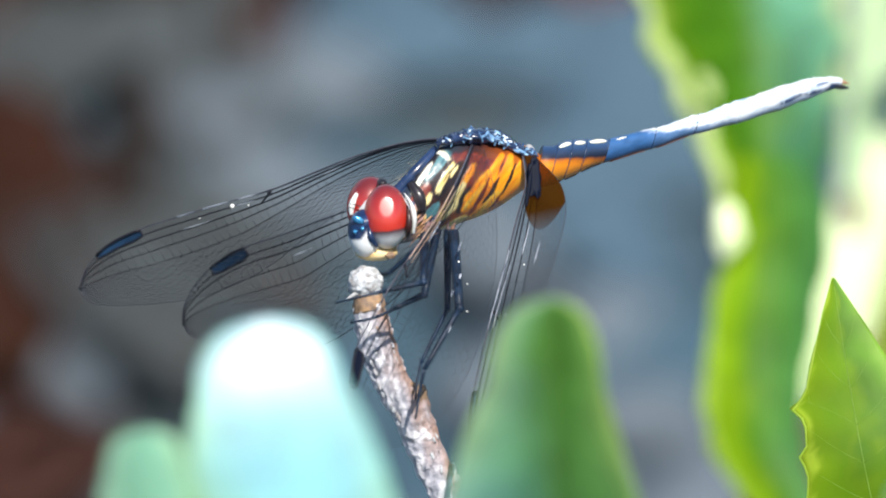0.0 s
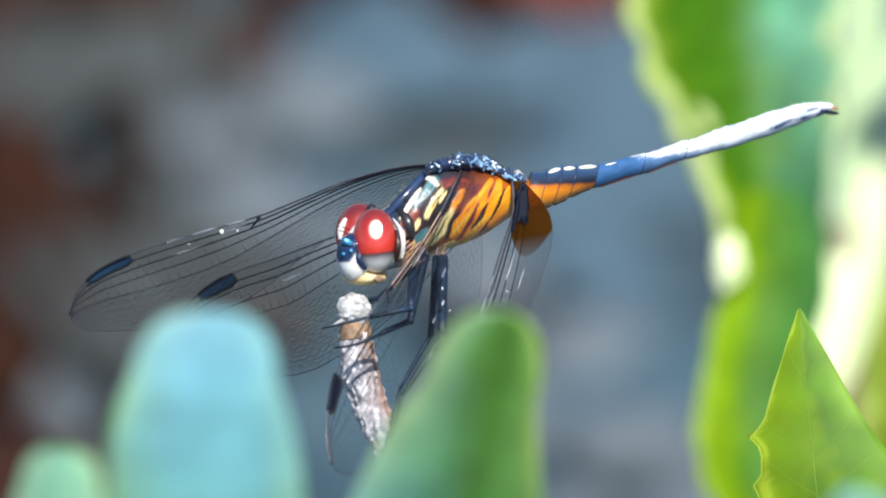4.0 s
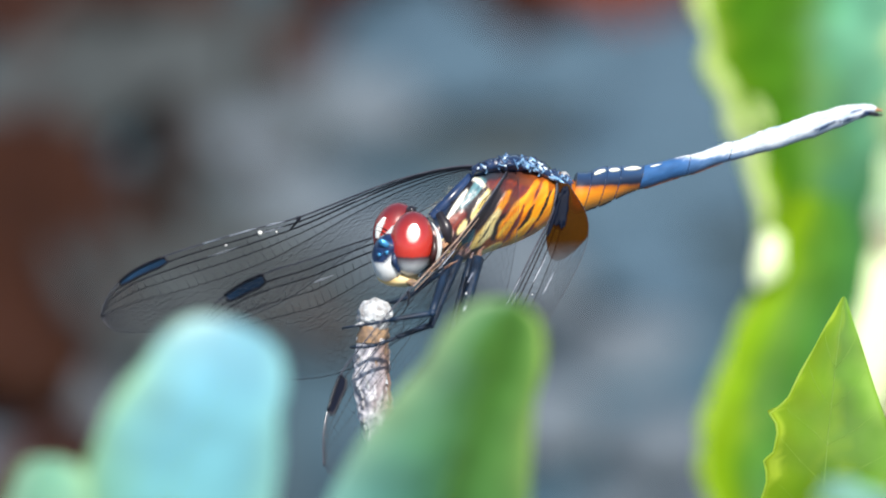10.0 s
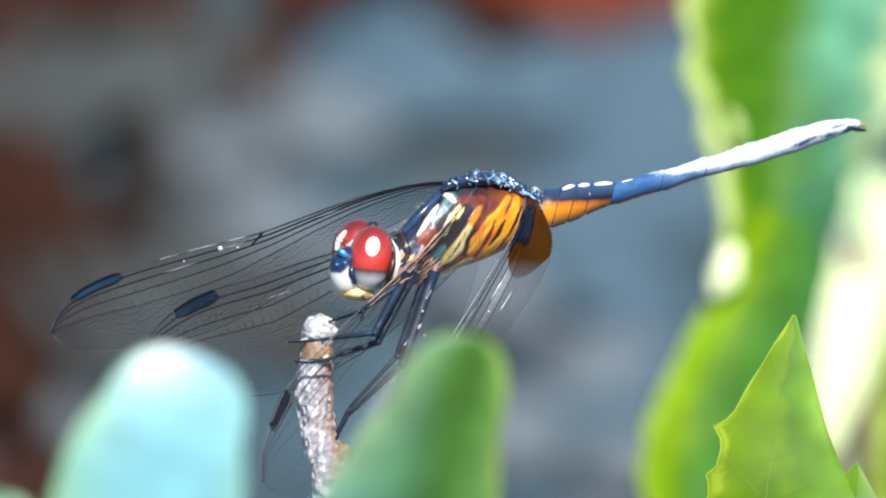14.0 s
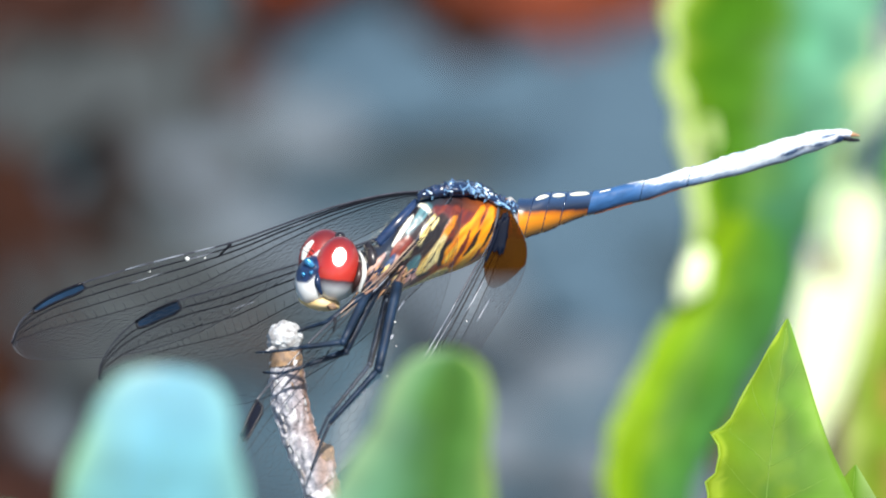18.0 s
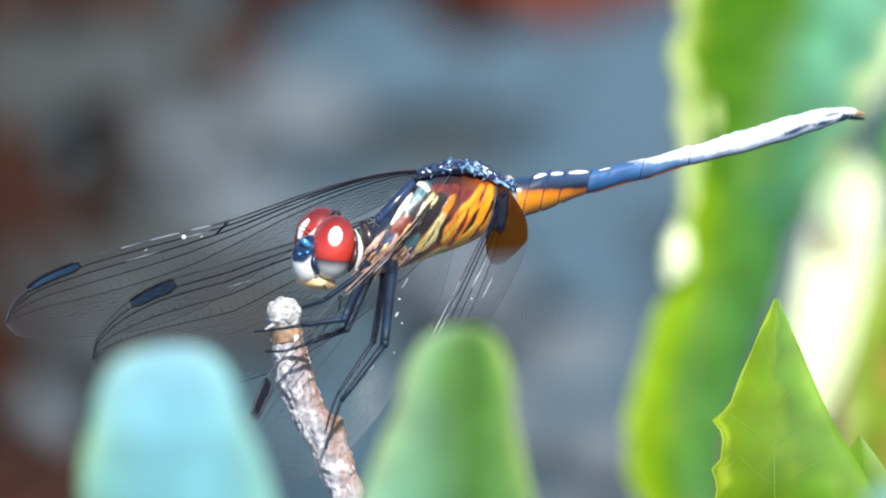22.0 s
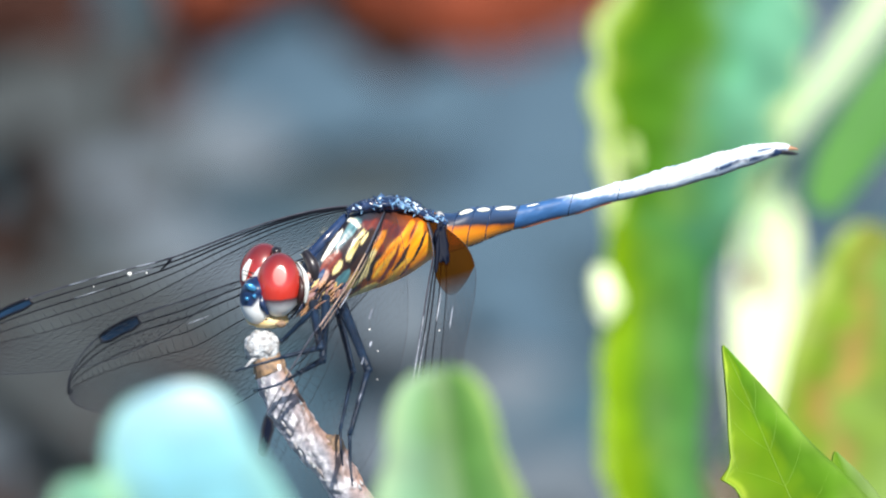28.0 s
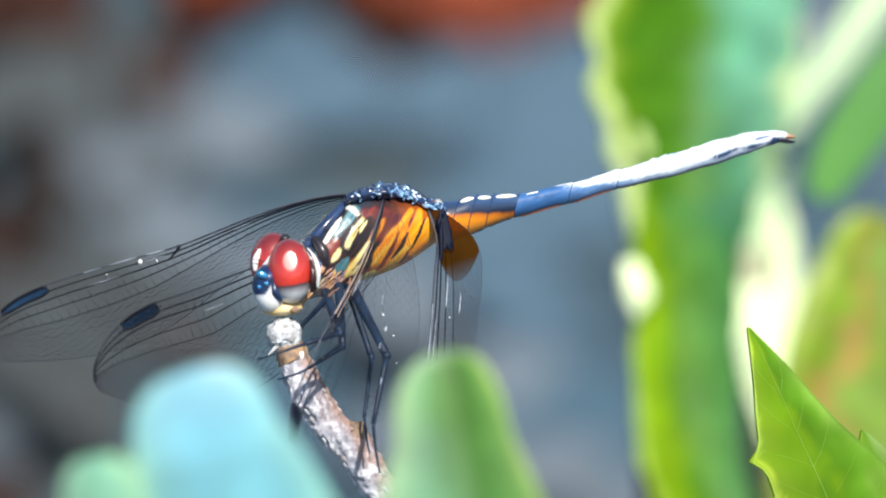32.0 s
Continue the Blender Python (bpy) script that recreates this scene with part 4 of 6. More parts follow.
toothed_leaf = build_leaf("leaf", [(1290, 1250, -4), (1318, 1080, -4), (1338, 930, -3), (1352, 800, -3), (1368, 680, -2), (1386, 560, -1), (1400, 478, 0)],
    [40, 120, 125, 100, 82, 36, 2], [40, 170, 215, 165, 97, 42, 2], LEAF_TONED, "fresh green toothed leaf with a pointed tip", teeth=((0.655, 32), (0.53, 14), (0.42, 12)), cup=0.12, veins=8, thick=5, mottle=0.45, margin=(0.3, 0.99, 1.8, -0.99),
    across=((-1, (0.28, 0.4, 0.024)), (-0.9, (0.14, 0.25, 0.0036)), (-0.3, (0.105, 0.225, 0.0024)), (-0.1, (0.12, 0.235, 0.0036)), (0.1, (0.07, 0.18, 0.005)), (0.5, (0.1, 0.245, 0.012)), (1, (0.19, 0.35, 0.045))))
side_leaf = build_leaf("leaf", [(1440, 1250, -1), (1462, 1080, -1), (1484, 930, -1), (1500, 830, -1.4), (1512, 740, -1.4)],
    [30, 80, 80, 56, 2], [30, 120, 110, 66, 2], LEAF_TONED, "fresh green pointed leaf beside a toothed one", cup=0.12, veins=5, thick=5, mottle=0.3,
    across=((-1, (0.15, 0.28, 0.02)), (0, (0.1, 0.23, 0.01)), (1, (0.26, 0.4, 0.12))))
# Bands put light into the colour: back-lit lime edge, shaded core, sky sheen.
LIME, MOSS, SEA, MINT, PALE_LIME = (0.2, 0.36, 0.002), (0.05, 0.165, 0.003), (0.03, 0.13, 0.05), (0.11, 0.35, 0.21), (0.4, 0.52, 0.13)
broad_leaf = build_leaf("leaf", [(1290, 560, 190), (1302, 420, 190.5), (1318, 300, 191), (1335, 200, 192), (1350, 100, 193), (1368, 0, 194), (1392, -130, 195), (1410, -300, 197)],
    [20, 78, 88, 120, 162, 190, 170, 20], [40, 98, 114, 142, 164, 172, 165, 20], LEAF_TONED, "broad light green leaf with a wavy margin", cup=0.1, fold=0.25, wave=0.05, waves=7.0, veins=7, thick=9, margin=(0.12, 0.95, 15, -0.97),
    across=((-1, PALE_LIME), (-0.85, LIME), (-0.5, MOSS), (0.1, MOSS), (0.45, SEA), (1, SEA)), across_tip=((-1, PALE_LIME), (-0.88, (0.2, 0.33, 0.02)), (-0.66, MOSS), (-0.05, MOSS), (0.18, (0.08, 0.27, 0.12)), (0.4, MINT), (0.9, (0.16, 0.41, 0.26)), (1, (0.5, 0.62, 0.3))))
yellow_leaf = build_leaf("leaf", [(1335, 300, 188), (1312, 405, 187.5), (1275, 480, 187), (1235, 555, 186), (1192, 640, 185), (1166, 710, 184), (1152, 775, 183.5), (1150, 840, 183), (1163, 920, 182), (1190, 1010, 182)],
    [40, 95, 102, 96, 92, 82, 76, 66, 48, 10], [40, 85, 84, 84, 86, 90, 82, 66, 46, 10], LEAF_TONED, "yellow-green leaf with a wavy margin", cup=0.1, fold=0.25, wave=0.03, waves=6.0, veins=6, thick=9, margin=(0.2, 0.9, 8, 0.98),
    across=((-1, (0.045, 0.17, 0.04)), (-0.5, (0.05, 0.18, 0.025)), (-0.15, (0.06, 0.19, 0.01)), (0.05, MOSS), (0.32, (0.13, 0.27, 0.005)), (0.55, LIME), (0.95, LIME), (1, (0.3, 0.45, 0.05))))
# The sky's reflection is put into this blade's blue-green colour.
waxy_leaf = build_leaf("leaf", [(220, 1350, -150), (250, 1150, -150), (275, 950, -150), (290, 780, -150.1), (300, 660, -149.8), (308, 562, -149.0)],
    [30, 120, 150, 160, 125, 80], [30, 200, 200, 165, 116, 84], LEAF_WAXY, "blue-green waxy rounded leaf", cup=0.08, tilt=0.14, veins=0, thick=10, blunt=0.76, mottle=0.2,
    across=((-1, (0.27, 0.48, 0.14)), (-0.7, (0.17, 0.42, 0.25)), (-0.2, (0.15, 0.42, 0.4)), (0.6, (0.15, 0.42, 0.42)), (1, (0.23, 0.48, 0.3))),
    across_tip=((-1, (0.23, 0.461, 0.333)), (-0.75, (0.154, 0.384, 0.435)), (-0.2, (0.128, 0.365, 0.474)), (0.6, (0.134, 0.371, 0.461)), (1, (0.192, 0.448, 0.461))))
small_leaf = build_leaf("leaf", [(20, 1250, -155), (40, 1080, -155), (55, 930, -155), (60, 855, -155), (62, 800, -155)],
    [20, 70, 78, 62, 46], [20, 76, 92, 72, 48], LEAF_TONED, "small soft green leaf", cup=0.25, veins=0, thick=9, blunt=0.7,
    across=((-1, (0.3, 0.5, 0.34)), (-0.2, (0.16, 0.38, 0.27)), (0.5, (0.2, 0.43, 0.3)), (1, (0.3, 0.52, 0.3))))
# The fold's shade, teal sky sheen and lit rim are put into the bands.
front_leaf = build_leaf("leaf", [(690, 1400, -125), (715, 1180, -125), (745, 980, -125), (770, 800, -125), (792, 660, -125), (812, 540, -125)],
    [30, 190, 200, 162, 104, 66], [30, 185, 170, 122, 84, 62], LEAF_SOFT, "soft green rounded leaf with fold shade and lit rim in its colour", cup=0.1, fold=-0.4, veins=0, thick=9, blunt=0.76, mottle=0.12,
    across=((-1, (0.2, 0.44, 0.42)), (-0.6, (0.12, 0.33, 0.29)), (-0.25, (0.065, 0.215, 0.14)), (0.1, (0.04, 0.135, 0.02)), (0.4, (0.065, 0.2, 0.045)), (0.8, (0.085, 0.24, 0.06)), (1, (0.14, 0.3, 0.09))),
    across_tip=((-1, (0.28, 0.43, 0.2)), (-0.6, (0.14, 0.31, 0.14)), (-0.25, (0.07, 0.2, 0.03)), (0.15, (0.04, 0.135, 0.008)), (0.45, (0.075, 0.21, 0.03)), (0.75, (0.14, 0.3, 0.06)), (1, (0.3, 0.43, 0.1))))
# Leaves further back: glaring sunlight is put into their near-white base colour.
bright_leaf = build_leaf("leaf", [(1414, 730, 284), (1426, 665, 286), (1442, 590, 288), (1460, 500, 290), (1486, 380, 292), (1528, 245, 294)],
    [20, 30, 44, 48, 46, 30], [20, 36, 54, 64, 66, 46], LEAF_PALE, "pale green leaf with sunlight put into its colour", cup=-0.2, veins=4, thick=9, blunt=0.8)
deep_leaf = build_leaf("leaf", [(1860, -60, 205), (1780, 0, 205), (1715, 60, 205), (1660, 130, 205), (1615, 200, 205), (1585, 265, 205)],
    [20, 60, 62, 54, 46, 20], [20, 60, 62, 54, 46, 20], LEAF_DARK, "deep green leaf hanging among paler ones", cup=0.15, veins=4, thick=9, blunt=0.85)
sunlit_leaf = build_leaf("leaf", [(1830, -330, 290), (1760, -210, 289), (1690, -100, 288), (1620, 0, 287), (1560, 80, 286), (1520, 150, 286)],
    [20, 34, 32, 28, 22, 12], [20, 34, 32, 28, 22, 12], LEAF_MINT, "pale green leaf with sunlight put into its colour", cup=-0.2, veins=4, thick=9, blunt=0.8)
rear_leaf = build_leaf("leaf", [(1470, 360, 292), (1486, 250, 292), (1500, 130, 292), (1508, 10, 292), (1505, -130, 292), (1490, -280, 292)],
    [16, 32, 36, 36, 34, 16], [16, 34, 40, 42, 40, 16], LEAF_MINT, "pale green leaf with sunlight put into its colour", cup=-0.2, veins=4, thick=9)
olive_leaf = build_leaf("leaf", [(1590, 1150, 325), (1605, 1000, 326), (1612, 850, 327), (1616, 700, 328), (1622, 540, 330)],
    [40, 110, 130, 130, 120], [40, 130, 150, 150, 120], LEAF_OLIVE, "olive and orange ageing leaf", cup=0.2, veins=4, thick=9, blunt=0.6)
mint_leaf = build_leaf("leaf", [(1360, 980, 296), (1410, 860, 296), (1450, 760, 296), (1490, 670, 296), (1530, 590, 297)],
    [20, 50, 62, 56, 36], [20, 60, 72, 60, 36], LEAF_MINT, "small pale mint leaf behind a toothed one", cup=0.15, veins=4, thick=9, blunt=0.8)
back_leaf = build_leaf("leaf", [(1660, 1150, 194), (1618, 900, 195), (1596, 740, 196), (1606, 600, 197), (1640, 450, 198), (1695, 290, 199)],
    [60, 110, 100, 92, 84, 50], [60, 130, 150, 150, 130, 60], LEAF_TONED, "light green leaf with orange blotches, further back", cup=0.2, fold=0.2, veins=4, thick=9, blunt=0.85, mottle=0.6,
    across=((-1, (0.42, 0.52, 0.14)), (-0.6, (0.2, 0.32, 0.02)), (-0.3, (0.15, 0.26, 0.015)), (-0.05, (0.36, 0.21, 0.06)), (0.2, (0.16, 0.27, 0.03)), (1, (0.22, 0.34, 0.1))))
low_leaf = build_leaf("leaf", [(1720, 1180, -135), (1620, 1060, -136), (1520, 960, -137), (1440, 890, -138), (1370, 850, -138)],
    [30, 90, 90, 66, 36], [30, 110, 100, 66, 36], LEAF_TONED, "soft blue-green rounded leaf with a lime margin", cup=0.15, veins=3, thick=9, blunt=0.8,
    across=((-1, (0.3, 0.42, 0.06)), (-0.4, (0.2, 0.36, 0.1)), (0.1, (0.14, 0.32, 0.24)), (1, (0.17, 0.36, 0.3))))

# Pale lobes added in place of bright sun highlights on the margin.
part("highlight_lobe", blob(P(1226, 403, 186), 30 * U, 10 * U, 56 * U, 16, 24, 0.5), LEAF_WHITE, yellow_leaf, "pale lobe added for a bright highlight on the leaf margin")
part("highlight_lobe", blob(P(1256, 152, 190.5), 15 * U, 6 * U, 34 * U, -10, 24, 0.5), LEAF_EDGE, broad_leaf, "pale lobe added for a bright highlight on the leaf margin")
bm = rod([P(a, b, -9.5) for a, b in ((506, 560), (506, 585), (510, 630), (518, 680), (532, 720), (548, 750), (557, 800), (572, 860), (600, 950), (650, 1100), (720, 1300))],
    [26 * U, 30 * U, 31 * U, 30 * U, 31 * U, 33 * U, 31 * U, 30 * U, 31 * U, 34 * U, 38 * U], 56, 420, 0.1)
grey, russet, pale = numpy.array((0.36, 0.36, 0.41)), numpy.array((0.34, 0.21, 0.16)), numpy.array((0.68, 0.66, 0.69))
colours = []
for v in bm.verts:
    b = 289 - v.co.z / U
    axis = (numpy.interp(b, (560, 630, 680, 720, 750, 800, 860, 950, 1100, 1300), (506, 510, 518, 532, 548, 557, 572, 600, 650, 720)) - 1046) * U
    side = (v.co.x - axis) / (34 * U)
    q = Vector((v.co.x * 1.6, v.co.y * 1.6, v.co.z * 0.7))
    big, small = noise.noise(q * 700), noise.noise(q * 2100)
    flake = noise.noise(Vector((v.co.x * 1700, v.co.y * 1700, v.co.z * 1000)))
    red = min(1, max(0, 0.1 + 0.75 * side + 0.5 * big))
    c = grey * (1 - red) + russet * red
    f = 0.85 * min(1, max(0, (flake + 0.6 * small - 0.02 - 0.3 * side) * 2.4))
    c = c * (1 - f) + pale * f
    colours.append(c * (1 + 0.35 * small))
    v.co += Vector((v.co.x - axis, v.co.y + 0.0095, 0)).normalized() * U * (3.0 * f + 2.0 * small)
pattern(bm, colours)
twig = part("twig", bm, TWIG_SKIN, shrub, "bare grey-white twig with rough flaking bark")
bm = blob(P(506, 521, -9.7), 31 * U, 30 * U, 30 * U, 0, 72, 0.1)
for v in bm.verts:
    v.co += (v.co - P(506, 521, -9.7)).normalized() * U * (3 * noise.noise(v.co * 3200) + 2 * noise.noise(v.co * 7500))
part("knob", bm, KNOB, twig, "rounded whitish dead tip")
part("knob_neck", rod([P(504, 538, -9.5), P(505, 552, -9.5), P(506, 570, -9.5)], [25 * U, 29 * U, 31 * U], 20, 14, 0.15), BARK_RED, twig, "brown ring under the tip")
part("bark_spur", rod([P(492, 534, -10.2), P(478, 539, -10.5), P(466, 545, -10.8)], [5 * U, 3 * U, 1.2 * U], 8, 8, 0.2), KNOB, twig)
rng = random.Random(9)
for i in range(46):
    s = rng.random()
    b = 575 + 330 * s
    a = number((506, 510, 518, 548, 572, 590), s)
    t = rng.uniform(-1.05, 1.05)
    p = P(a + 30 * sin(t), b, -9.5) + Vector((0, -30 * U * cos(t), 0))
    r = rng.uniform(1.6, 3.6)
    part("bark_flake", blob(p, r * U, r * 0.5 * U, r * rng.uniform(1.6, 4.0) * U, -8 + rng.uniform(-14, 14), 10, 0.5), KNOB if rng.random() < 0.55 else (BARK_RED if t > 0 else BARK), twig)
part("side_bud", blob(P(560, 735, -9.6), 22 * U, 26 * U, 26 * U, 20, 16, 0.3), BARK_RED, twig, "brown bud scar")

# woody branches down to the ground
BACK = VIEW.inverted()
for x, y, depth, feet in ((720, 1290, -9.5, (0.0, -0.02)), (220, 1340, -150, (-0.02, -0.16)), (690, 1390, -125, (-0.01, -0.14)), (20, 1240, -155, (-0.03, -0.17)), (1290, 1240, -4, (0.01, -0.03)), (1285, 560, 190, (0.01, 0.13)),
        (1414, 727, 284, (0.02, 0.2)), (1720, 1175, -135, (0.03, -0.14)), (1590, 1140, 325, (0.04, 0.25)), (1660, 1140, 194, (0.035, 0.16)), (1470, 355, 292, (0.02, 0.21)), (1360, 975, 296, (0.025, 0.22))):
    p = P(x, y, depth)
    foot = BACK @ Vector((feet[0], feet[1], -0.01))
    mid = p.lerp(foot, 0.5) + Vector((0.004, 0.006, 0))
    part("branch", rod([p, mid, foot], [1.3e-3, 1.7e-3, 2.6e-3], 10, 30, 0.12), WOOD, shrub, "thin brown woody branch")

for x, y, depth in ((1860, -58, 205), (1830, -327, 290)):
    p, foot = P(x, y, depth), BACK @ Vector((0.09, 0.07 + 0.001 * (depth - 120), -0.01))
    side = Vector((0.047, p.y, p.z + 0.004))
    part("branch", rod([p, p.lerp(side, 0.5) + Vector((0, 0, 0.004)), side, side.lerp(foot, 0.5) + Vector((0.012, 0, 0)), foot], [0.9e-3, 1.1e-3, 1.3e-3, 1.8e-3, 2.6e-3], 10, 40, 0.12), WOOD, shrub, "thin brown woody branch")

# ---- the ground ----
bm = bmesh.new()
size, cells = 0.9, 120
verts = {}
for i in range(cells + 1):
    for j in range(cells + 1):
        x, y = -size / 2 + size * i / cells, 0.1 + size * j / cells
        edge = min(i, j, cells - i, cells - j) / 8
        h = min(1, edge) * (0.008 * noise.noise(Vector((x * 30, y * 30, 0))) + 0.004 * noise.noise(Vector((x * 90, y * 90, 3))))
        verts[i, j] = bm.verts.new((x, y, h))
for i in range(cells):
    for j in range(cells):
        bm.faces.new((verts[i, j], verts[i + 1, j], verts[i + 1, j + 1], verts[i, j + 1]))
x0, x1, y0, y1, far = -size / 2, size / 2, 0.1, 0.1 + size, 800.0
for quad in (((-far, -far), (far, -far), (far, y0), (-far, y0)), ((-far, y1), (far, y1), (far, far), (-far, far)), ((-far, y0), (x0, y0), (x0, y1), (-far, y1)), ((x1, y0), (far, y0), (far, y1), (x1, y1))):
    bm.faces.new([bm.verts.new((x, y, 0)) for x, y in quad])
ground = part("ground", bm, SOIL)
tagged(ground, "bare garden soil with the grey-blue of shade in its colour", "ground", kind="structure")


def on_ground(a, b, high=0.0):
    """The place on the ground, or at some height over it, seen behind a point of the sheet."""
    p = VIEW @ P(a, b, 0)
    way = p - EYE
    return EYE + way * ((high - EYE.z) / way.z)


def build_chip(name, a, b, wide, long, mat, label, seed, thick=0.004, spin=0.0, curl=0.25):
    """A curled flat piece of litter lying on the soil."""
    rng = random.Random(seed)
    bm = bmesh.new()
    n = 14
    rows = {}
    for lift in (0, 1):
        for i in range(n + 1):
            for j in range(n + 1):
                u, v = -1 + 2 * i / n, -1 + 2 * j / n
                f = (1 - 0.35 * v * v) * (1 + 0.18 * noise.noise(Vector((u * 1.7, v * 1.7, seed))))
                k = u * math.sqrt(max(0.02, 1 - v * v * 0.8)) * f
                z = thick * lift + curl * wide * u * u + 0.002 * noise.noise(Vector((u * 3, v * 3, seed + 5)))
                rows[lift, i, j] = bm.verts.new((k * wide / 2, v * long / 2, z))
    for i in range(n):
        for j in range(n):
            bm.faces.new((rows[1, i, j], rows[1, i + 1, j], rows[1, i + 1, j + 1], rows[1, i, j + 1]))
            bm.faces.new((rows[0, i, j], rows[0, i, j + 1], rows[0, i + 1, j + 1], rows[0, i + 1, j]))
    for i in range(n):
        for q in (0, n):
            bm.faces.new((rows[0, i, q], rows[0, i + 1, q], rows[1, i + 1, q], rows[1, i, q]))
            bm.faces.new((rows[0, q, i], rows[0, q, i + 1], rows[1, q, i + 1], rows[1, q, i]))
    bmesh.ops.recalc_face_normals(bm, faces=bm.faces)
    ob = part(name, bm, mat)
    if name == "dead_leaf":
        rib = [Vector((0.0005 * sin(3 * v), v * long / 2, thick + 0.0004)) for v in (-1, -0.5, 0, 0.5, 1)]
        part("midrib", tube(bmesh.new(), rib, [0.0009, 0.0008, 0.0007, 0.0006, 0.0003], 6), BROWN_CHIP, ob)
    if name == "bark_chip":
        for side in (-0.5, 0.1, 0.55):
            ridge = [Vector((side * wide / 2 * (1 - 0.4 * v * v), v * long / 2.3, thick + curl * wide * side * side + 0.0006)) for v in (-1, -0.5, 0, 0.5, 1)]
            part("bark_ridge", tube(bmesh.new(), ridge, [0.0005, 0.0011, 0.0012, 0.0011, 0.0005], 6), mat, ob)
    g = on_ground(a, b, 0.006)
    ob.matrix_basis = pose(g.x, g.y, 0.003, 0, 0, spin)
    return tagged(ob, label, "leaf litter")


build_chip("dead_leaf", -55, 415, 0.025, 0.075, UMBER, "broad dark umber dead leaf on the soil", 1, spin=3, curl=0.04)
# Two dark chips added to deepen the left side of the ground.
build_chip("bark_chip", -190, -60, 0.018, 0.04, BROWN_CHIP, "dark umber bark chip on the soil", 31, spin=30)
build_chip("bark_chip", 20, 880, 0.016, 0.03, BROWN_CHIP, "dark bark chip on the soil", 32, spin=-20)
build_chip("dead_leaf", 960, -72, 0.026, 0.03, RUST, "rust-red dead leaf on the soil", 2, spin=20)
build_chip("dead_leaf", 600, -160, 0.018, 0.03, RUST, "rust-red dead leaf on the soil", 3, spin=-30)
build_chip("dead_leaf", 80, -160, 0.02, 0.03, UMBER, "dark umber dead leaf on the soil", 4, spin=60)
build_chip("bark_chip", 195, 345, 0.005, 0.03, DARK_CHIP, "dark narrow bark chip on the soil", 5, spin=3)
rng = random.Random(21)
for i in range(60):
    a, b = rng.uniform(-250, 1900), rng.uniform(-220, 1100)
    g = on_ground(a, b)
    r = rng.uniform(0.003, 0.009)
    stone = part("stone", blob(Vector((0, 0, r * 0.25)), r, r * rng.uniform(0.7, 1.2), r * 0.55, 0, 14, 0.25), STONE)
    stone.matrix_basis = pose(g.x, g.y, 0, 0, 0, rng.uniform(0, 180))
    tagged(stone, "rounded grey-blue stone chip on the soil", "stone", "stones on the soil")
build_chip("dead_leaf", 800, -55, 0.012, 0.03, UMBER, "dark umber dead leaf on the soil", 41, spin=10)
build_chip("dead_leaf", 1100, -80, 0.024, 0.03, RUST, "rust-red dead leaf on the soil", 42, spin=-50)
for a, b, r in ((1010, 60, 0.011), (1130, 150, 0.013), (1060, 240, 0.01), (930, 130, 0.01), (1180, 40, 0.012), (860, 60, 0.009), (700, 40, 0.01), (560, 90, 0.009), (1100, 330, 0.009), (1000, 420, 0.008), (700, 125, 0.011), (1050, 480, 0.007), (960, 330, 0.008), (1110, 560, 0.007), (1150, 330, 0.008), (1172, 235, 0.009)):
    g = on_ground(a, b)
    stone = part("stone", blob(Vector((0, 0, r * 0.2)), r, r * 0.9, r * 0.5, 0, 18, 0.3), PALE_STONE)
    stone.matrix_basis = pose(g.x, g.y, 0, 0, 0, rng.uniform(0, 180))
    tagged(stone, "pale grey-blue stone half sunk in the soil", "stone", "stones on the soil")
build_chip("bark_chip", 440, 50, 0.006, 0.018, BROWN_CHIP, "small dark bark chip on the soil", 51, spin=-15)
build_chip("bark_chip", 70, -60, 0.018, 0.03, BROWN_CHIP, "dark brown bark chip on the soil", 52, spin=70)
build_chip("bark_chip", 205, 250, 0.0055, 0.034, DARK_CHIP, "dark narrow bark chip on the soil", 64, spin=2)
for n, (a, b) in enumerate(((50, 60), (330, 90), (300, 410))):
    build_chip("dead_leaf", a, b, 0.02, 0.055, DRAB, "flat drab grey rotting leaf on the soil", 70 + n, 0.002, 25 * n - 20, 0.04)
build_chip("dead_leaf", 180, 570, 0.016, 0.045, DRAB, "drab grey rotting leaf on the soil", 61, spin=25)

# ---- what moves ----
def sway(ob, a, b, depth, rows, nods=((0, 0),)):
    """Rows of seconds, mm to the right, mm up, degrees of lean (and of turn, if any) about a point of the sheet; nods: seconds and degrees by which it tips back."""
    pivot, poses = Matrix.Translation(P(a, b, depth)), []
    for t, x, z, lean, *turn in rows:
        nod = float(numpy.interp(t, [q[0] for q in nods], [q[1] for q in nods]))
        poses.append((t, Matrix.Translation((x * 0.001, 0, z * 0.001)) @ pivot @ pose(0, 0, 0, -nod, 0, sum(turn)) @ pose(0, 0, 0, 0, lean) @ pivot.inverted()))
    walk(ob, poses)


def reach(ob, base, end, rows):
    """Turn a wing or leg about its base, so that a point of it swings sideways; rows of seconds and mm of the base and of that point."""
    foot, way = P(*base), P(*end) - P(*base)
    poses = []
    for t, x0, x1 in rows:
        to = Vector((way.x + (x1 - x0) * 0.001, 0, way.z))
        to.y = math.copysign(math.sqrt(max(0, way.length_squared - to.length_squared)), way.y)
        turn = way.rotation_difference(to).to_matrix().to_4x4()
        poses.append((t, Matrix.Translation(foot + Vector((x0 * 0.001, 0, 0))) @ turn @ Matrix.Translation(-foot)))
    walk(ob, poses)


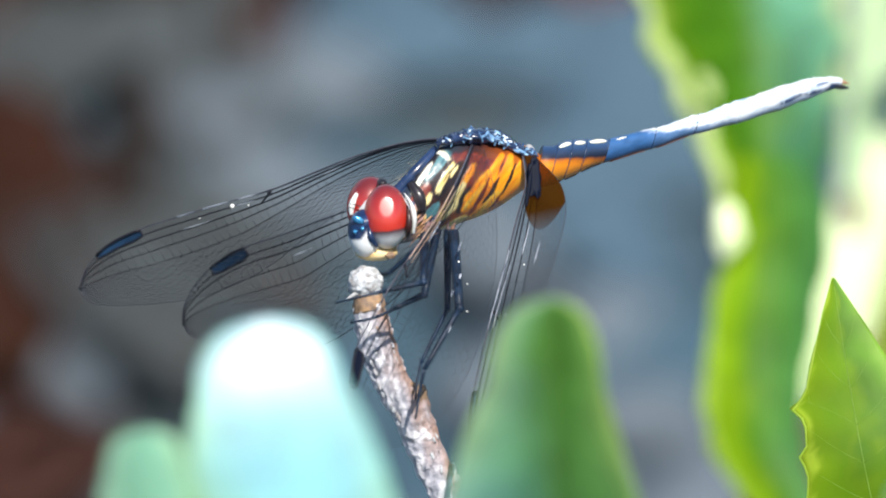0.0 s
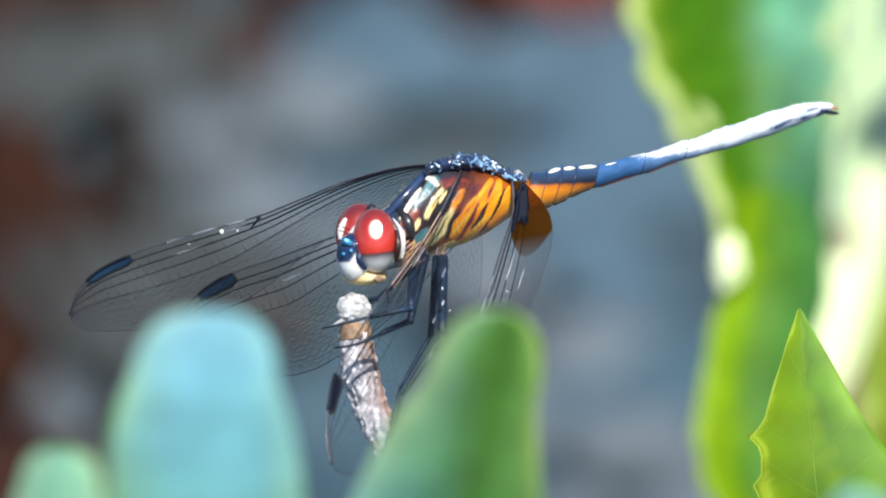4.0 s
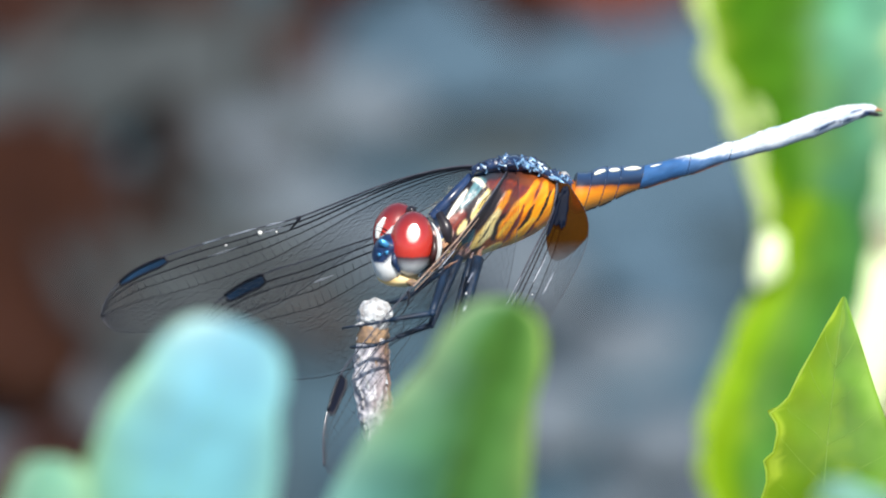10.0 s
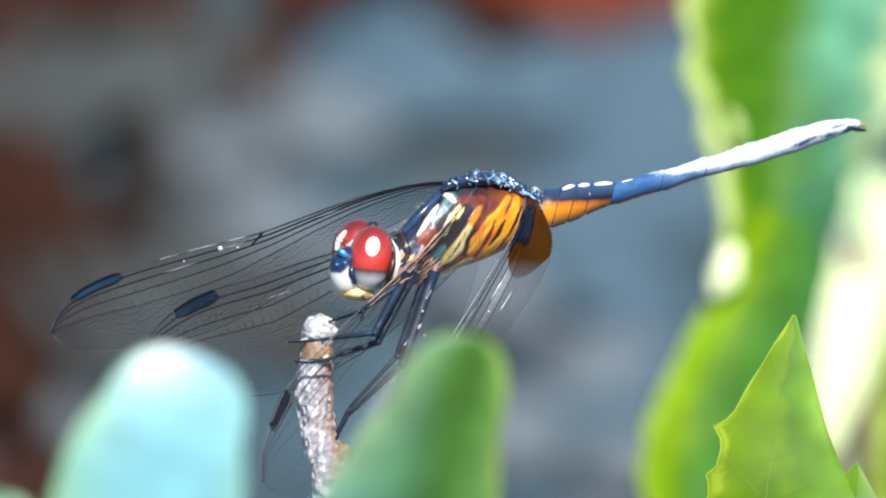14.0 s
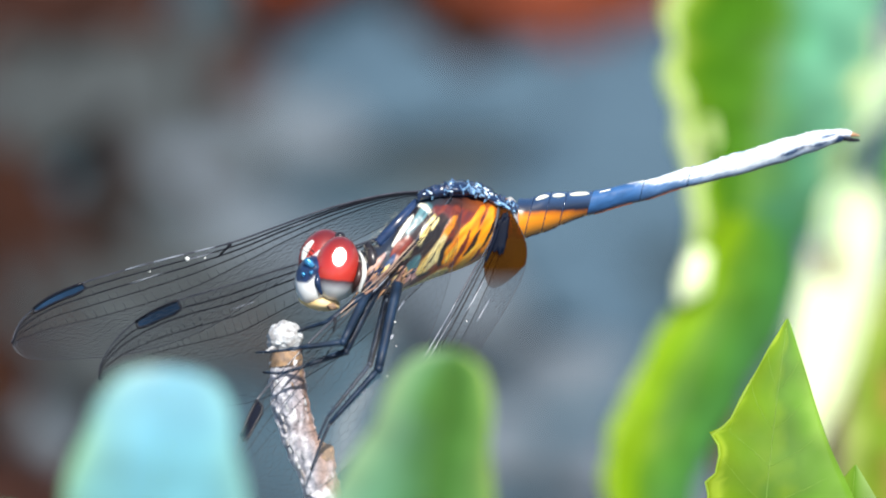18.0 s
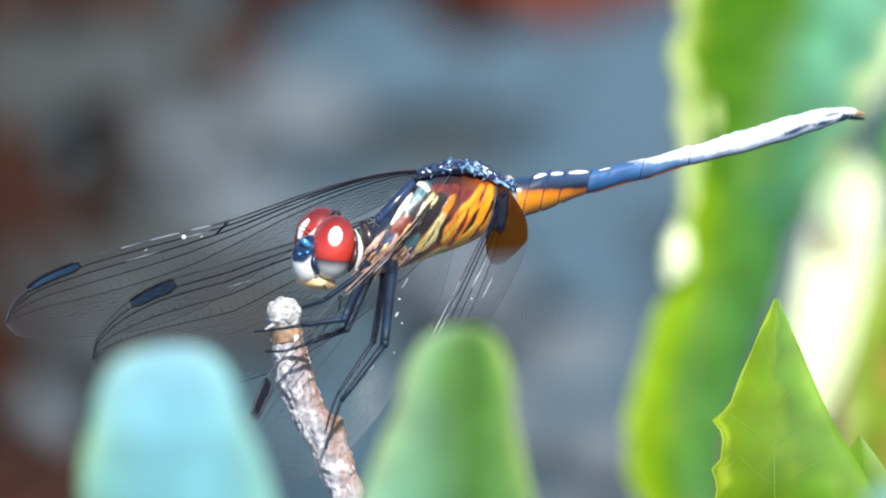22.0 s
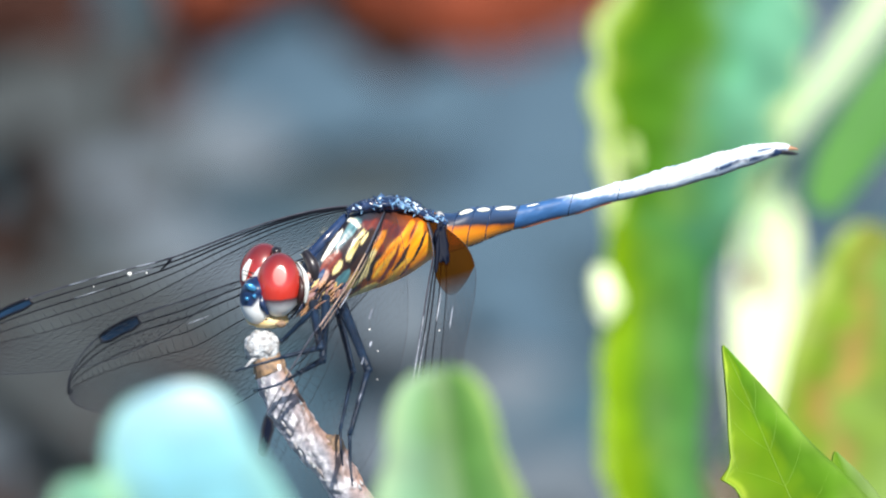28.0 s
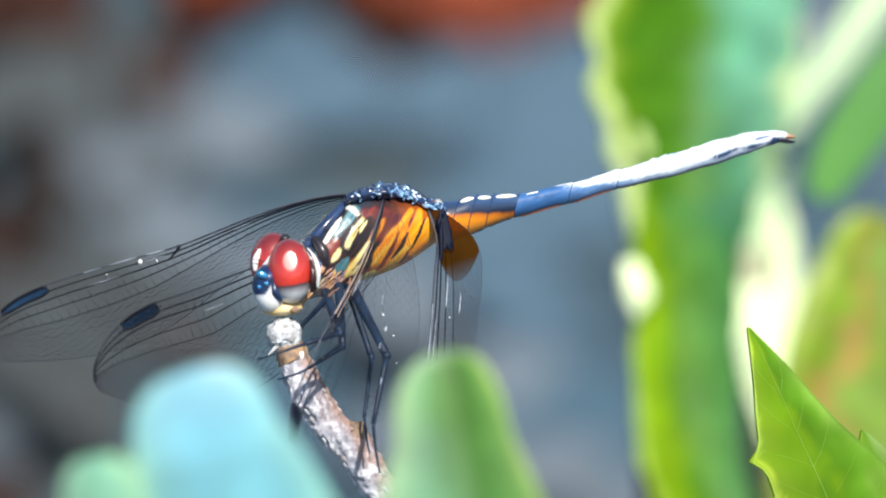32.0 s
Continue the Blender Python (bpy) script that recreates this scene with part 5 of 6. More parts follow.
# Tilts added to bring up or fade the sun gloss on head and leaves.
HEAD_NODS = ((0, -6.5), (1, -3), (2, -1), (6, -3), (8, -5), (9, -8), (10, -5), (11, -1), (12, 0), (21, 0), (22, -2), (23, -8), (31, -8), (32, -5))
FRONT_NODS = ((0, -22), (6, -20), (14, -20), (19, -14), (22, -6), (24, 2), (26.5, 6), (27, 6), (29, 2), (32, -2))
WAXY_NODS = ((0, 2), (1, -14), (3.5, -22), (5.5, -10), (6, -8), (7, -4), (8, 1), (9, 1), (10, -12), (12, -24), (13, -16), (14, -3), (14.5, -3), (16.5, -18), (18, -17), (22, -17), (23, -12), (24, -4), (24.5, 0), (26.5, 3), (27, 2), (28, -10), (29, -17), (32, -17))


def motions():
    sway(head, 590, 399, -9, [(0, 1.72, 0, -13.12), (1, 1.78, 0, -13.32), (2, 1.83, 0, -13.3), (3, 1.78, 0, -13.3), (3.5, 1.71, 0, -12.92), (5.5, 1.76, 0, -11.87), (6, 1.71, 0, -11.64), (7, 1.5, 0, -9.73), (8, 1.39, 0, -8.88), (9, 1.23, 0, -7.4), (10, 1.12, 0, -6.84), (11, 1.03, 0, -5.76), (12, 0.62, 0, -3.65), (13, 0.46, 0, -2.08), (14, 0.45, 0, -1.85), (14.5, 0.18, 0, -0.82), (16.5, -0.03, 0, -0.43), (17, -0.02, 0, -0.55), (18, -0.04, 0, -0.2), (19, 0, 0, 0), (20, -0.15, 0, -0.53), (21, -0.18, 0, -0.43), (22, -0.17, 0, -0.7), (23, 0.05, 0, -2.83), (24, 0.06, 0, -3.05), (24.5, 0.15, 0, -4.3), (26.5, 1.02, 0, -8.8), (27, 0.72, 0, -7.05), (28, 1.1, 0, -10.01), (29, 1.24, 0, -11), (30, 1.41, 0, -11.92), (31, 1.1, 0, -10), (32, 1.78, 0, -14.75)], HEAD_NODS)
    sway(thorax, 780, 330, -5, [(0, -0.2, 0, 0), (1, -0.2, 0, 0), (2, -0.2, 0, 0), (3, -0.24, 0, 0), (3.5, -0.24, 0, 0), (5.5, -0.24, 0, 0), (6, -0.24, 0, 0), (7, -0.2, 0, 0), (8, -0.2, 0, 0), (9, -0.17, 0, 0), (10, -0.17, 0, 0), (11, -0.14, 0, 0), (12, -0.1, 0, 0), (13, -0.03, 0, 0), (14, -0.03, 0, 0), (14.5, 0, 0, 0), (16.5, 0, 0, 0), (17, 0.03, 0, 0), (18, 0.03, 0, 0), (19, 0, 0, 0), (20, 0.07, 0, 0), (21, 0.07, 0, 0), (22, 0.07, 0, 0), (23, 0.07, 0, 0), (24, 0.1, 0, 0), (24.5, 0.07, 0, 0), (26.5, 0.4, 0, 0), (27, 0.4, 0, 0), (28, 0.33, 0, 0), (29, 0.33, 0, 0), (30, 0.3, 0, 0), (31, 0.33, 0, 0), (32, 0.2, 0, 0)])
    sway(twig, 464, 541, -9.5, [(0, 3.9, 0, -9.82), (1, 4.02, 0, -9.43), (2, 4.02, 0, -8.12), (3, 4, 0, -7.82), (3.5, 3.87, 0, -6.1), (5.5, 3.63, 0, -4.86), (6, 3.49, 0, -4.48), (7, 2.93, 0, -2.61), (8, 2.61, 0, -0.84), (9, 2.26, 0, 2.14), (10, 2.11, 0, 3.88), (11, 1.8, 0, 4.49), (12, 1.07, 0, 6.84), (13, 0.63, 0, 5.73), (14, 0.55, 0, 5.79), (14.5, 0.22, 0, 3.44), (16.5, 0.18, 0, -2.1), (17, 0.23, 0, -3.99), (18, 0.11, 0, -3.56), (19, 0, 0, 0), (20, 0.33, 0, -8.62), (21, 0.15, 0, -8.07), (22, 0.22, 0, -9.1), (23, 0.89, 0, -13.25), (24, 1.01, 0, -13.89), (24.5, 1.33, 0, -16.27), (26.5, 3.45, 0, -20.66), (27, 2.84, 0, -19.77), (28, 3.73, 0, -20.88), (29, 4.06, 0, -21.12), (30, 4.34, 0, -21.32), (31, 3.73, 0, -20.91), (32, 5.12, 0, -21.57)])
    for ob in (toothed_leaf, side_leaf):
        sway(ob, 1400, 479, 0, [(0, 1.39, -0.77, -18.1, 0), (1, 0.89, -0.67, -18.21, 0), (2, -0.2, -0.66, -18.08, 0), (3, -0.29, -1.2, -17, 0), (3.5, -0.31, -1.3, -15.71, 0), (5.5, 0.94, -0.33, -10.45, 0), (6, 0.76, -0.28, -10.29, 0), (7, 0.72, -0.11, -6.93, 0), (8, -0.19, -0.17, -6.05, 0), (9, -0.06, -0.16, -3.44, 0), (10, -0.11, -0.25, -2.53, 0), (11, -0.42, -0.05, -1.55, 0), (12, -1, -0.41, -0.41, 0), (13, -1.48, -0.4, -0.94, 0), (14, -1.3, -0.44, 0.27, 0), (14.5, -1.3, -0.33, -1.02, 0), (18, -0.07, -0.07, -1.83, 0), (19, 0, 0, 0, 0), (20, -0.07, -0.02, -7.48, 0), (21, -0.28, 0.04, -7.03, 0), (22, -0.69, -0.11, -8.04, 0), (23, -0.46, -0.05, -13.66, 0), (24, -0.4, -0.08, -14.77, 0), (24.5, 0.03, -0.12, -15.90, 8), (26.5, 1.32, -0.68, -24.35, 30), (27, 0.6, -0.84, -21.71, 32), (28, 0.59, -0.9, -24.49, 36), (29, 0.76, -0.79, -24.91, 36), (30, 1.37, -0.29, -26.21, 36), (31, 0.82, -0.4, -23.24, 36), (32, 2.15, -0.51, -26.12, 36)], ((0, 0), (24, 0), (27, 4), (32, 4)))
    sway(waxy_leaf, 310, 570, -150, [(0, 3.8, -0.56, -12), (1, 2.81, 0.28, -9.33), (2, 2.27, 0.36, -6.67), (3, 1.73, 0.43, -4), (3.5, 1.7, 0.5, -1.67), (5.5, 1.58, 0.77, 7.67), (6, 1.54, 0.83, 10), (7, 1.1, 0.84, 12.67), (8, 1.43, 0.79, 15.33), (9, 0.68, 1.08, 18), (10, 0.57, 0.4, 18.25), (11, 1.08, 0.22, 18.5), (12, -0.26, -0.03, 18.75), (13, -0.06, -0.46, 19), (14, 0.03, -0.28, 16.11), (14.5, 0.03, -0.32, 14.67), (16.5, 0.05, -0.49, 8.89), (17, 0.05, -0.53, 7.44), (18, 0.06, -0.65, 4), (19, 0, -0.49, 0), (20, 0.02, -0.6, -2.25), (21, 0.03, -0.7, -4.5), (22, -0.22, -0.6, -6.75), (23, 0.31, -0.26, -9), (24, 1.11, -0.34, -10.6), (24.5, 1.51, -0.39, -11.4), (26.5, 3.1, -0.61, -14.6), (27, 3.31, -0.64, -15.4), (28, 3.74, -0.68, -17), (29, 3.92, -0.7, -17.5), (30, 4.1, -0.71, -18), (31, 3.88, -0.54, -18.5), (32, 5.1, -0.49, -19)], WAXY_NODS)
    sway(small_leaf, 62, 780, -155, [(0, 4.65, 0.71, -5), (1, 3.95, 0.43, -3.33), (2, 2.64, 0.7, -1.67), (3, 1.33, 0.97, 0), (3.5, 1.06, 1.05, 0.5), (5.5, 0, 1.39, 2.5), (6, -0.27, 1.47, 3), (7, -0.8, 1.64, 4), (8, -1.2, 1.3, 4.33), (9, -1.59, 0.97, 4.67), (10, -1.99, 0.63, 5), (11, -2.23, 0.78, 5.33), (12, -2.48, 0.92, 5.67), (13, -2.72, 1.06, 6), (14, -3.22, -0.52, 5), (14.5, -2.75, -0.29, 4.5), (16.5, -0.9, 0.61, 2.5), (17, -0.44, 0.83, 2), (18, -1.81, -0.72, 1), (19, -1.9, -3.52, 0), (20, 2.1, -0.65, -1.11), (21, -0.82, -1.83, -2.22), (22, -1.1, -2.2, -3.33), (23, 0.69, -1.08, -4.44), (24, 0.34, -1.59, -5.56), (24.5, 0.71, -1.36, -6.11), (26.5, 2.21, -0.44, -8.33), (27, 2.58, -0.21, -8.89), (28, 6.59, 1.92, -10), (29, 6.52, 1.38, -10.5), (30, 6.45, 0.84, -11), (31, 6.38, 0.29, -11.5), (32, 7.15, 2.34, -12)])
    sway(low_leaf, 1370, 850, -138, [(0, 5.33, -0.94, 0), (1, 4.8, -0.84, 0), (2, 4.28, -0.73, 0), (3, 3.76, -0.63, 0), (3.5, 3.08, -0.47, 0), (5.5, -0.4, 0.5, 0), (6, -1.2, 0.7, 0), (7, -0.9, 0.5, 0), (8, -0.73, 0.31, 0), (9, -0.94, 0.31, 0), (10, -0.78, 0.31, 0), (11, -0.63, 0.31, 0), (12, 0.31, 0.1, 0), (13, 1.25, -0.1, 0), (14, 2.19, -0.31, 0), (14.5, 2.44, -0.28, 0), (16.5, 3.45, -0.16, 0), (17, 3.7, -0.13, 0), (18, 4.2, -0.06, 0), (19, 4.7, 0, 0), (20, 4.8, 0.05, 0), (21, 4.91, 0.1, 0), (22, 5.01, 0.16, 0), (23, 5.17, 0.08, 0), (24, 5.33, 0, 0), (24.5, 5.41, -0.04, 0), (26.5, 5.72, -0.2, 0), (27, 5.8, -0.24, 0), (28, 5.95, -0.31, 0), (29, 5.95, -0.31, 0), (30, 5.95, -0.31, 0), (31, 5.95, -0.31, 0), (32, 5.95, -0.31, 0)])
    sway(front_leaf, 815, 560, -125, [(0, 4.23, 0.1, -9), (1, 3.68, 0.29, -5.33), (2, 3.13, 0.48, -1.67), (3, 2.58, 0.67, 2), (3.5, 2.36, 0.75, 3.17), (5.5, 1.49, 1.07, 7.83), (6, 1.27, 1.15, 9), (7, 0.92, 1.33, 9.67), (8, 0.57, 1.51, 10.33), (9, 0.22, 1.69, 11), (10, 0.03, 1.38, 10.5), (11, -0.16, 1.08, 10), (12, -0.35, 0.78, 9.5), (13, -0.54, 0.48, 9), (14, -0.45, 0.4, 7.5), (14.5, -0.41, 0.36, 6.75), (16.5, -0.23, 0.2, 3.75), (17, -0.18, 0.16, 3), (18, -0.09, 0.08, 1.5), (19, 0, 0, 0), (20, 0.25, 0.08, -2.25), (21, 0.49, 0.16, -4.5), (22, 0.74, 0.24, -6.75), (23, 0.99, 0.32, -9), (24, 1.62, 0.19, -10.4), (24.5, 1.94, 0.13, -11.1), (26.5, 3.21, -0.13, -13.9), (27, 3.32, -0.11, -14.6), (28, 3.53, -0.06, -16), (29, 3.6, 0, -16.5), (30, 3.67, 0.06, -17), (31, 3.75, 0.13, -17.5), (32, 3.82, 0.19, -18)], FRONT_NODS)
    sway(broad_leaf, 1225, 402, 188, [(0, 1.08, -0.56, -15), (1, 1.37, -0.72, -15.33), (2, 1.65, -0.88, -15.67), (3, 1.95, -1.04, -16), (3.5, 1.95, -1.07, -16.17), (5.5, 1.95, -1.18, -16.83), (6, 1.95, -1.21, -17), (7, 1.84, -1.10, -15.17), (8, 1.75, -0.98, -13.33), (9, 1.64, -0.87, -11.5), (10, 1.54, -0.76, -10.33), (11, 1.44, -0.66, -9.17), (12, 1.34, -0.56, -8), (13, 0.99, -0.49, -5.65), (14, 0.65, -0.43, -3.3), (14.5, 0.59, -0.39, -2.89), (16.5, 0.36, -0.22, -1.24), (17, 0.29, -0.18, -0.83), (18, 0.18, -0.08, 0), (19, 0.00, -0.00, 0), (20, -0.41, -0.08, 3), (21, -0.82, -0.18, 6), (22, -0.91, -0.23, 6.83), (23, -0.99, -0.29, 7.67), (24, -1.08, -0.35, 8.5), (24.5, -1.10, -0.36, 7.92), (26.5, -1.15, -0.42, 5.58), (27, -1.17, -0.43, 5), (28, -0.82, -0.47, 3.83), (29, -0.47, -0.52, 2.67), (30, -0.13, -0.56, 1.5), (31, 0.65, -0.67, -1.25), (32, 1.42, -0.77, -4)])
    sway(yellow_leaf, 1225, 402, 187, [(0, 1.08, -0.56, -20.52), (1, 1.37, -0.72, -19.82), (2, 1.65, -0.88, -19.13), (3, 1.95, -1.04, -18.44), (3.5, 1.95, -1.07, -18.09), (5.5, 1.95, -1.18, -16.71), (6, 1.95, -1.21, -16.36), (7, 1.84, -1.10, -13.48), (8, 1.75, -0.98, -10.6), (9, 1.64, -0.87, -7.72), (10, 1.54, -0.76, -6.29), (11, 1.44, -0.66, -4.87), (12, 1.34, -0.56, -3.45), (13, 0.99, -0.49, -2.03), (14, 0.65, -0.43, -1.69), (14.5, 0.59, -0.39, -1.52), (16.5, 0.36, -0.22, -0.85), (17, 0.29, -0.18, -0.68), (18, 0.18, -0.08, -0.34), (19, 0.00, -0.00, 0), (20, -0.41, -0.08, -3.83), (21, -0.82, -0.18, -7.67), (22, -0.91, -0.23, -11.5), (23, -0.99, -0.29, -15.33), (24, -1.08, -0.35, -18.16), (24.5, -1.10, -0.36, -19.57), (26.5, -1.15, -0.42, -25.22), (27, -1.17, -0.43, -25.96), (28, -0.82, -0.47, -27.45), (29, -0.47, -0.52, -28.19), (30, -0.13, -0.56, -28.93), (31, 0.65, -0.67, -29.67), (32, 1.42, -0.77, -30.42)])
    sway(bright_leaf, 1470, 450, 291, [(0, 0, 0, 0), (19, 0, 0, 0), (24, 0.3, 0, -3), (27, 0.5, 0, -9), (30, 0.7, 0, -17), (32, 0.8, 0, -20)])
    reach(far_forewing, (772, 256, -5), (151, 422, 1.8), [(0, -0.26, 2), (1, -0.25, 1.95), (2, -0.25, 1.95), (3, -0.31, 2), (3.5, -0.31, 2), (5.5, -0.32, 2.16), (6, -0.32, 2.06), (7, -0.27, 1.78), (8, -0.27, 1.61), (9, -0.22, 1.45), (10, -0.22, 1.39), (11, -0.18, 1.28), (12, -0.13, 0.83), (13, -0.03, 0.56), (14, -0.03, 0.56), (14.5, 0.01, 0.28), (16.5, 0, 0), (17, 0.05, -0.11), (18, 0.05, -0.06), (19, 0, 0), (20, 0.09, 0.33), (21, 0.1, -0.17), (22, 0.1, -0.23), (23, 0.11, -0.06), (24, 0.16, 0.05), (24.5, 0.11, 0.16), (26.5, 0.67, 1.17), (27, 0.66, 0.72), (28, 0.57, 1.27), (29, 0.57, 1.5), (30, 0.52, 1.73), (31, 0.57, 1.28), (32, 0.38, 2.22)])
    reach(far_hindwing, (810, 275, -5), (318, 452, 1), [(0, 0.04, 2.74), (1, 0.07, 2.74), (2, 0.08, 2.74), (3, 0.03, 2.79), (3.5, 0.02, 2.68), (5.5, 0, 2.68), (6, 0, 2.62), (7, 0.01, 2.29), (8, 0, 2.12), (9, 0.02, 1.84), (10, 0.01, 1.67), (11, 0.03, 1.56), (12, 0.01, 1), (13, 0.06, 0.61), (14, 0.05, 0.67), (14.5, 0.04, 0.33), (16.5, -0.01, 0), (17, 0.03, 0), (18, 0.02, 0), (19, 0, 0), (20, 0, 0), (21, 0.03, -0.17), (22, 0.03, -0.17), (23, 0.07, 0.23), (24, 0.11, 0.23), (24.5, 0.08, 0.4), (26.5, 0.64, 2.01), (27, 0.6, 1.51), (28, 0.58, 2.12), (29, 0.6, 2.4), (30, 0.57, 2.57), (31, 0.58, 2.18), (32, 0.52, 3.24)])
    reach(near_forewing, (800, 268, -6.5), (438, 642, -14.2), [(0, -0.06, 5.46), (1, -0.04, 5.3), (2, -0.03, 5.18), (3, -0.09, 5.07), (3.5, -0.09, 4.9), (5.5, -0.11, 4.51), (6, -0.11, 4.4), (7, -0.09, 3.62), (8, -0.1, 3.12), (9, -0.06, 2.56), (10, -0.07, 2.12), (11, -0.04, 1.83), (12, -0.04, 1), (13, 0.03, 0.66), (14, 0.02, 0.55), (14.5, 0.03, 0.33), (16.5, -0, 0.23), (17, 0.04, 0.45), (18, 0.03, 0.34), (19, 0, 0), (20, 0.03, 1.06), (21, 0.05, 0.89), (22, 0.06, 1.06), (23, 0.08, 2.24), (24, 0.13, 2.45), (24.5, 0.09, 3.12), (26.5, 0.65, 5.57), (27, 0.63, 4.74), (28, 0.58, 5.89), (29, 0.59, 6.32), (30, 0.56, 6.68), (31, 0.58, 5.93), (32, 0.47, 7.62)])
    reach(near_hindwing, (890, 290, -5), (655, 705, -12), [(0, 0.14, 5.31), (1, 0.17, 5.39), (2, 0.18, 5.19), (3, 0.15, 5.03), (3.5, 0.14, 4.68), (5.5, 0.14, 4.24), (6, 0.13, 4.06), (7, 0.13, 3.22), (8, 0.11, 2.77), (9, 0.12, 1.99), (10, 0.1, 1.64), (11, 0.1, 1.23), (12, 0.06, 0.28), (13, 0.06, 0.05), (14, 0.06, -0.01), (14.5, 0.03, 0), (16.5, -0.01, 0.43), (17, 0.01, 0.79), (18, 0, 0.56), (19, 0, 0), (20, -0.05, 1.43), (21, -0.02, 1.31), (22, -0.02, 1.54), (23, 0.01, 2.86), (24, 0.02, 3.06), (24.5, 0.01, 3.76), (26.5, 0.36, 6.64), (27, 0.32, 5.83), (28, 0.33, 6.97), (29, 0.35, 7.3), (30, 0.35, 7.65), (31, 0.33, 6.92), (32, 0.35, 8.29)])
    reach(leg_front, (650, 440, -11), (525, 508, -11), [(0, 2.32, 3.38), (1, 2.4, 3.48), (2, 2.45, 3.5), (3, 2.39, 3.47), (3.5, 2.3, 3.35), (5.5, 2.26, 3.18), (6, 2.22, 3.08), (7, 1.93, 2.62), (8, 1.8, 2.38), (9, 1.55, 2.05), (10, 1.43, 1.91), (11, 1.26, 1.64), (12, 0.78, 1), (13, 0.54, 0.61), (14, 0.52, 0.56), (14.5, 0.21, 0.23), (16.5, -0.01, 0.1), (17, 0.01, 0.14), (18, -0.03, 0.05), (19, 0, 0), (20, -0.16, 0.13), (21, -0.15, 0.03), (22, -0.12, 0.08), (23, 0.21, 0.62), (24, 0.22, 0.71), (24.5, 0.38, 0.97), (26.5, 1.41, 2.69), (27, 1.05, 2.16), (28, 1.56, 2.93), (29, 1.72, 3.2), (30, 1.92, 3.45), (31, 1.54, 2.91), (32, 2.39, 4.12)])
    reach(leg_middle, (655, 440, -11), (470, 543, -11.5), [(0, 2.32, 3.92), (1, 2.4, 4.04), (2, 2.45, 4.04), (3, 2.39, 4.02), (3.5, 2.3, 3.89), (5.5, 2.26, 3.64), (6, 2.21, 3.5), (7, 1.92, 2.94), (8, 1.8, 2.62), (9, 1.54, 2.27), (10, 1.43, 2.11), (11, 1.26, 1.79), (12, 0.77, 1.06), (13, 0.53, 0.62), (14, 0.51, 0.55), (14.5, 0.21, 0.22), (16.5, -0.01, 0.18), (17, 0.01, 0.24), (18, -0.03, 0.11), (19, 0, 0), (20, -0.16, 0.34), (21, -0.15, 0.17), (22, -0.11, 0.24), (23, 0.21, 0.91), (24, 0.22, 1.04), (24.5, 0.38, 1.36), (26.5, 1.41, 3.49), (27, 1.05, 2.87), (28, 1.56, 3.76), (29, 1.72, 4.1), (30, 1.92, 4.38), (31, 1.54, 3.76), (32, 2.38, 5.16)])
    reach(leg_rear, (664, 442, -9), (480, 580, -11.5), [(0, 2.34, 4.43), (1, 2.43, 4.5), (2, 2.47, 4.46), (3, 2.42, 4.42), (3.5, 2.32, 4.26), (5.5, 2.27, 3.96), (6, 2.23, 3.82), (7, 1.94, 3.18), (8, 1.82, 2.81), (9, 1.55, 2.38), (10, 1.44, 2.15), (11, 1.26, 1.82), (12, 0.78, 1.04), (13, 0.53, 0.61), (14, 0.51, 0.53), (14.5, 0.21, 0.23), (16.5, -0.01, 0.21), (17, 0.02, 0.32), (18, -0.03, 0.19), (19, 0, 0), (20, -0.16, 0.55), (21, -0.14, 0.38), (22, -0.11, 0.48), (23, 0.22, 1.31), (24, 0.23, 1.47), (24.5, 0.4, 1.89), (26.5, 1.43, 4.2), (27, 1.07, 3.52), (28, 1.59, 4.51), (29, 1.75, 4.87), (30, 1.94, 5.18), (31, 1.56, 4.51), (32, 2.41, 6.01)])
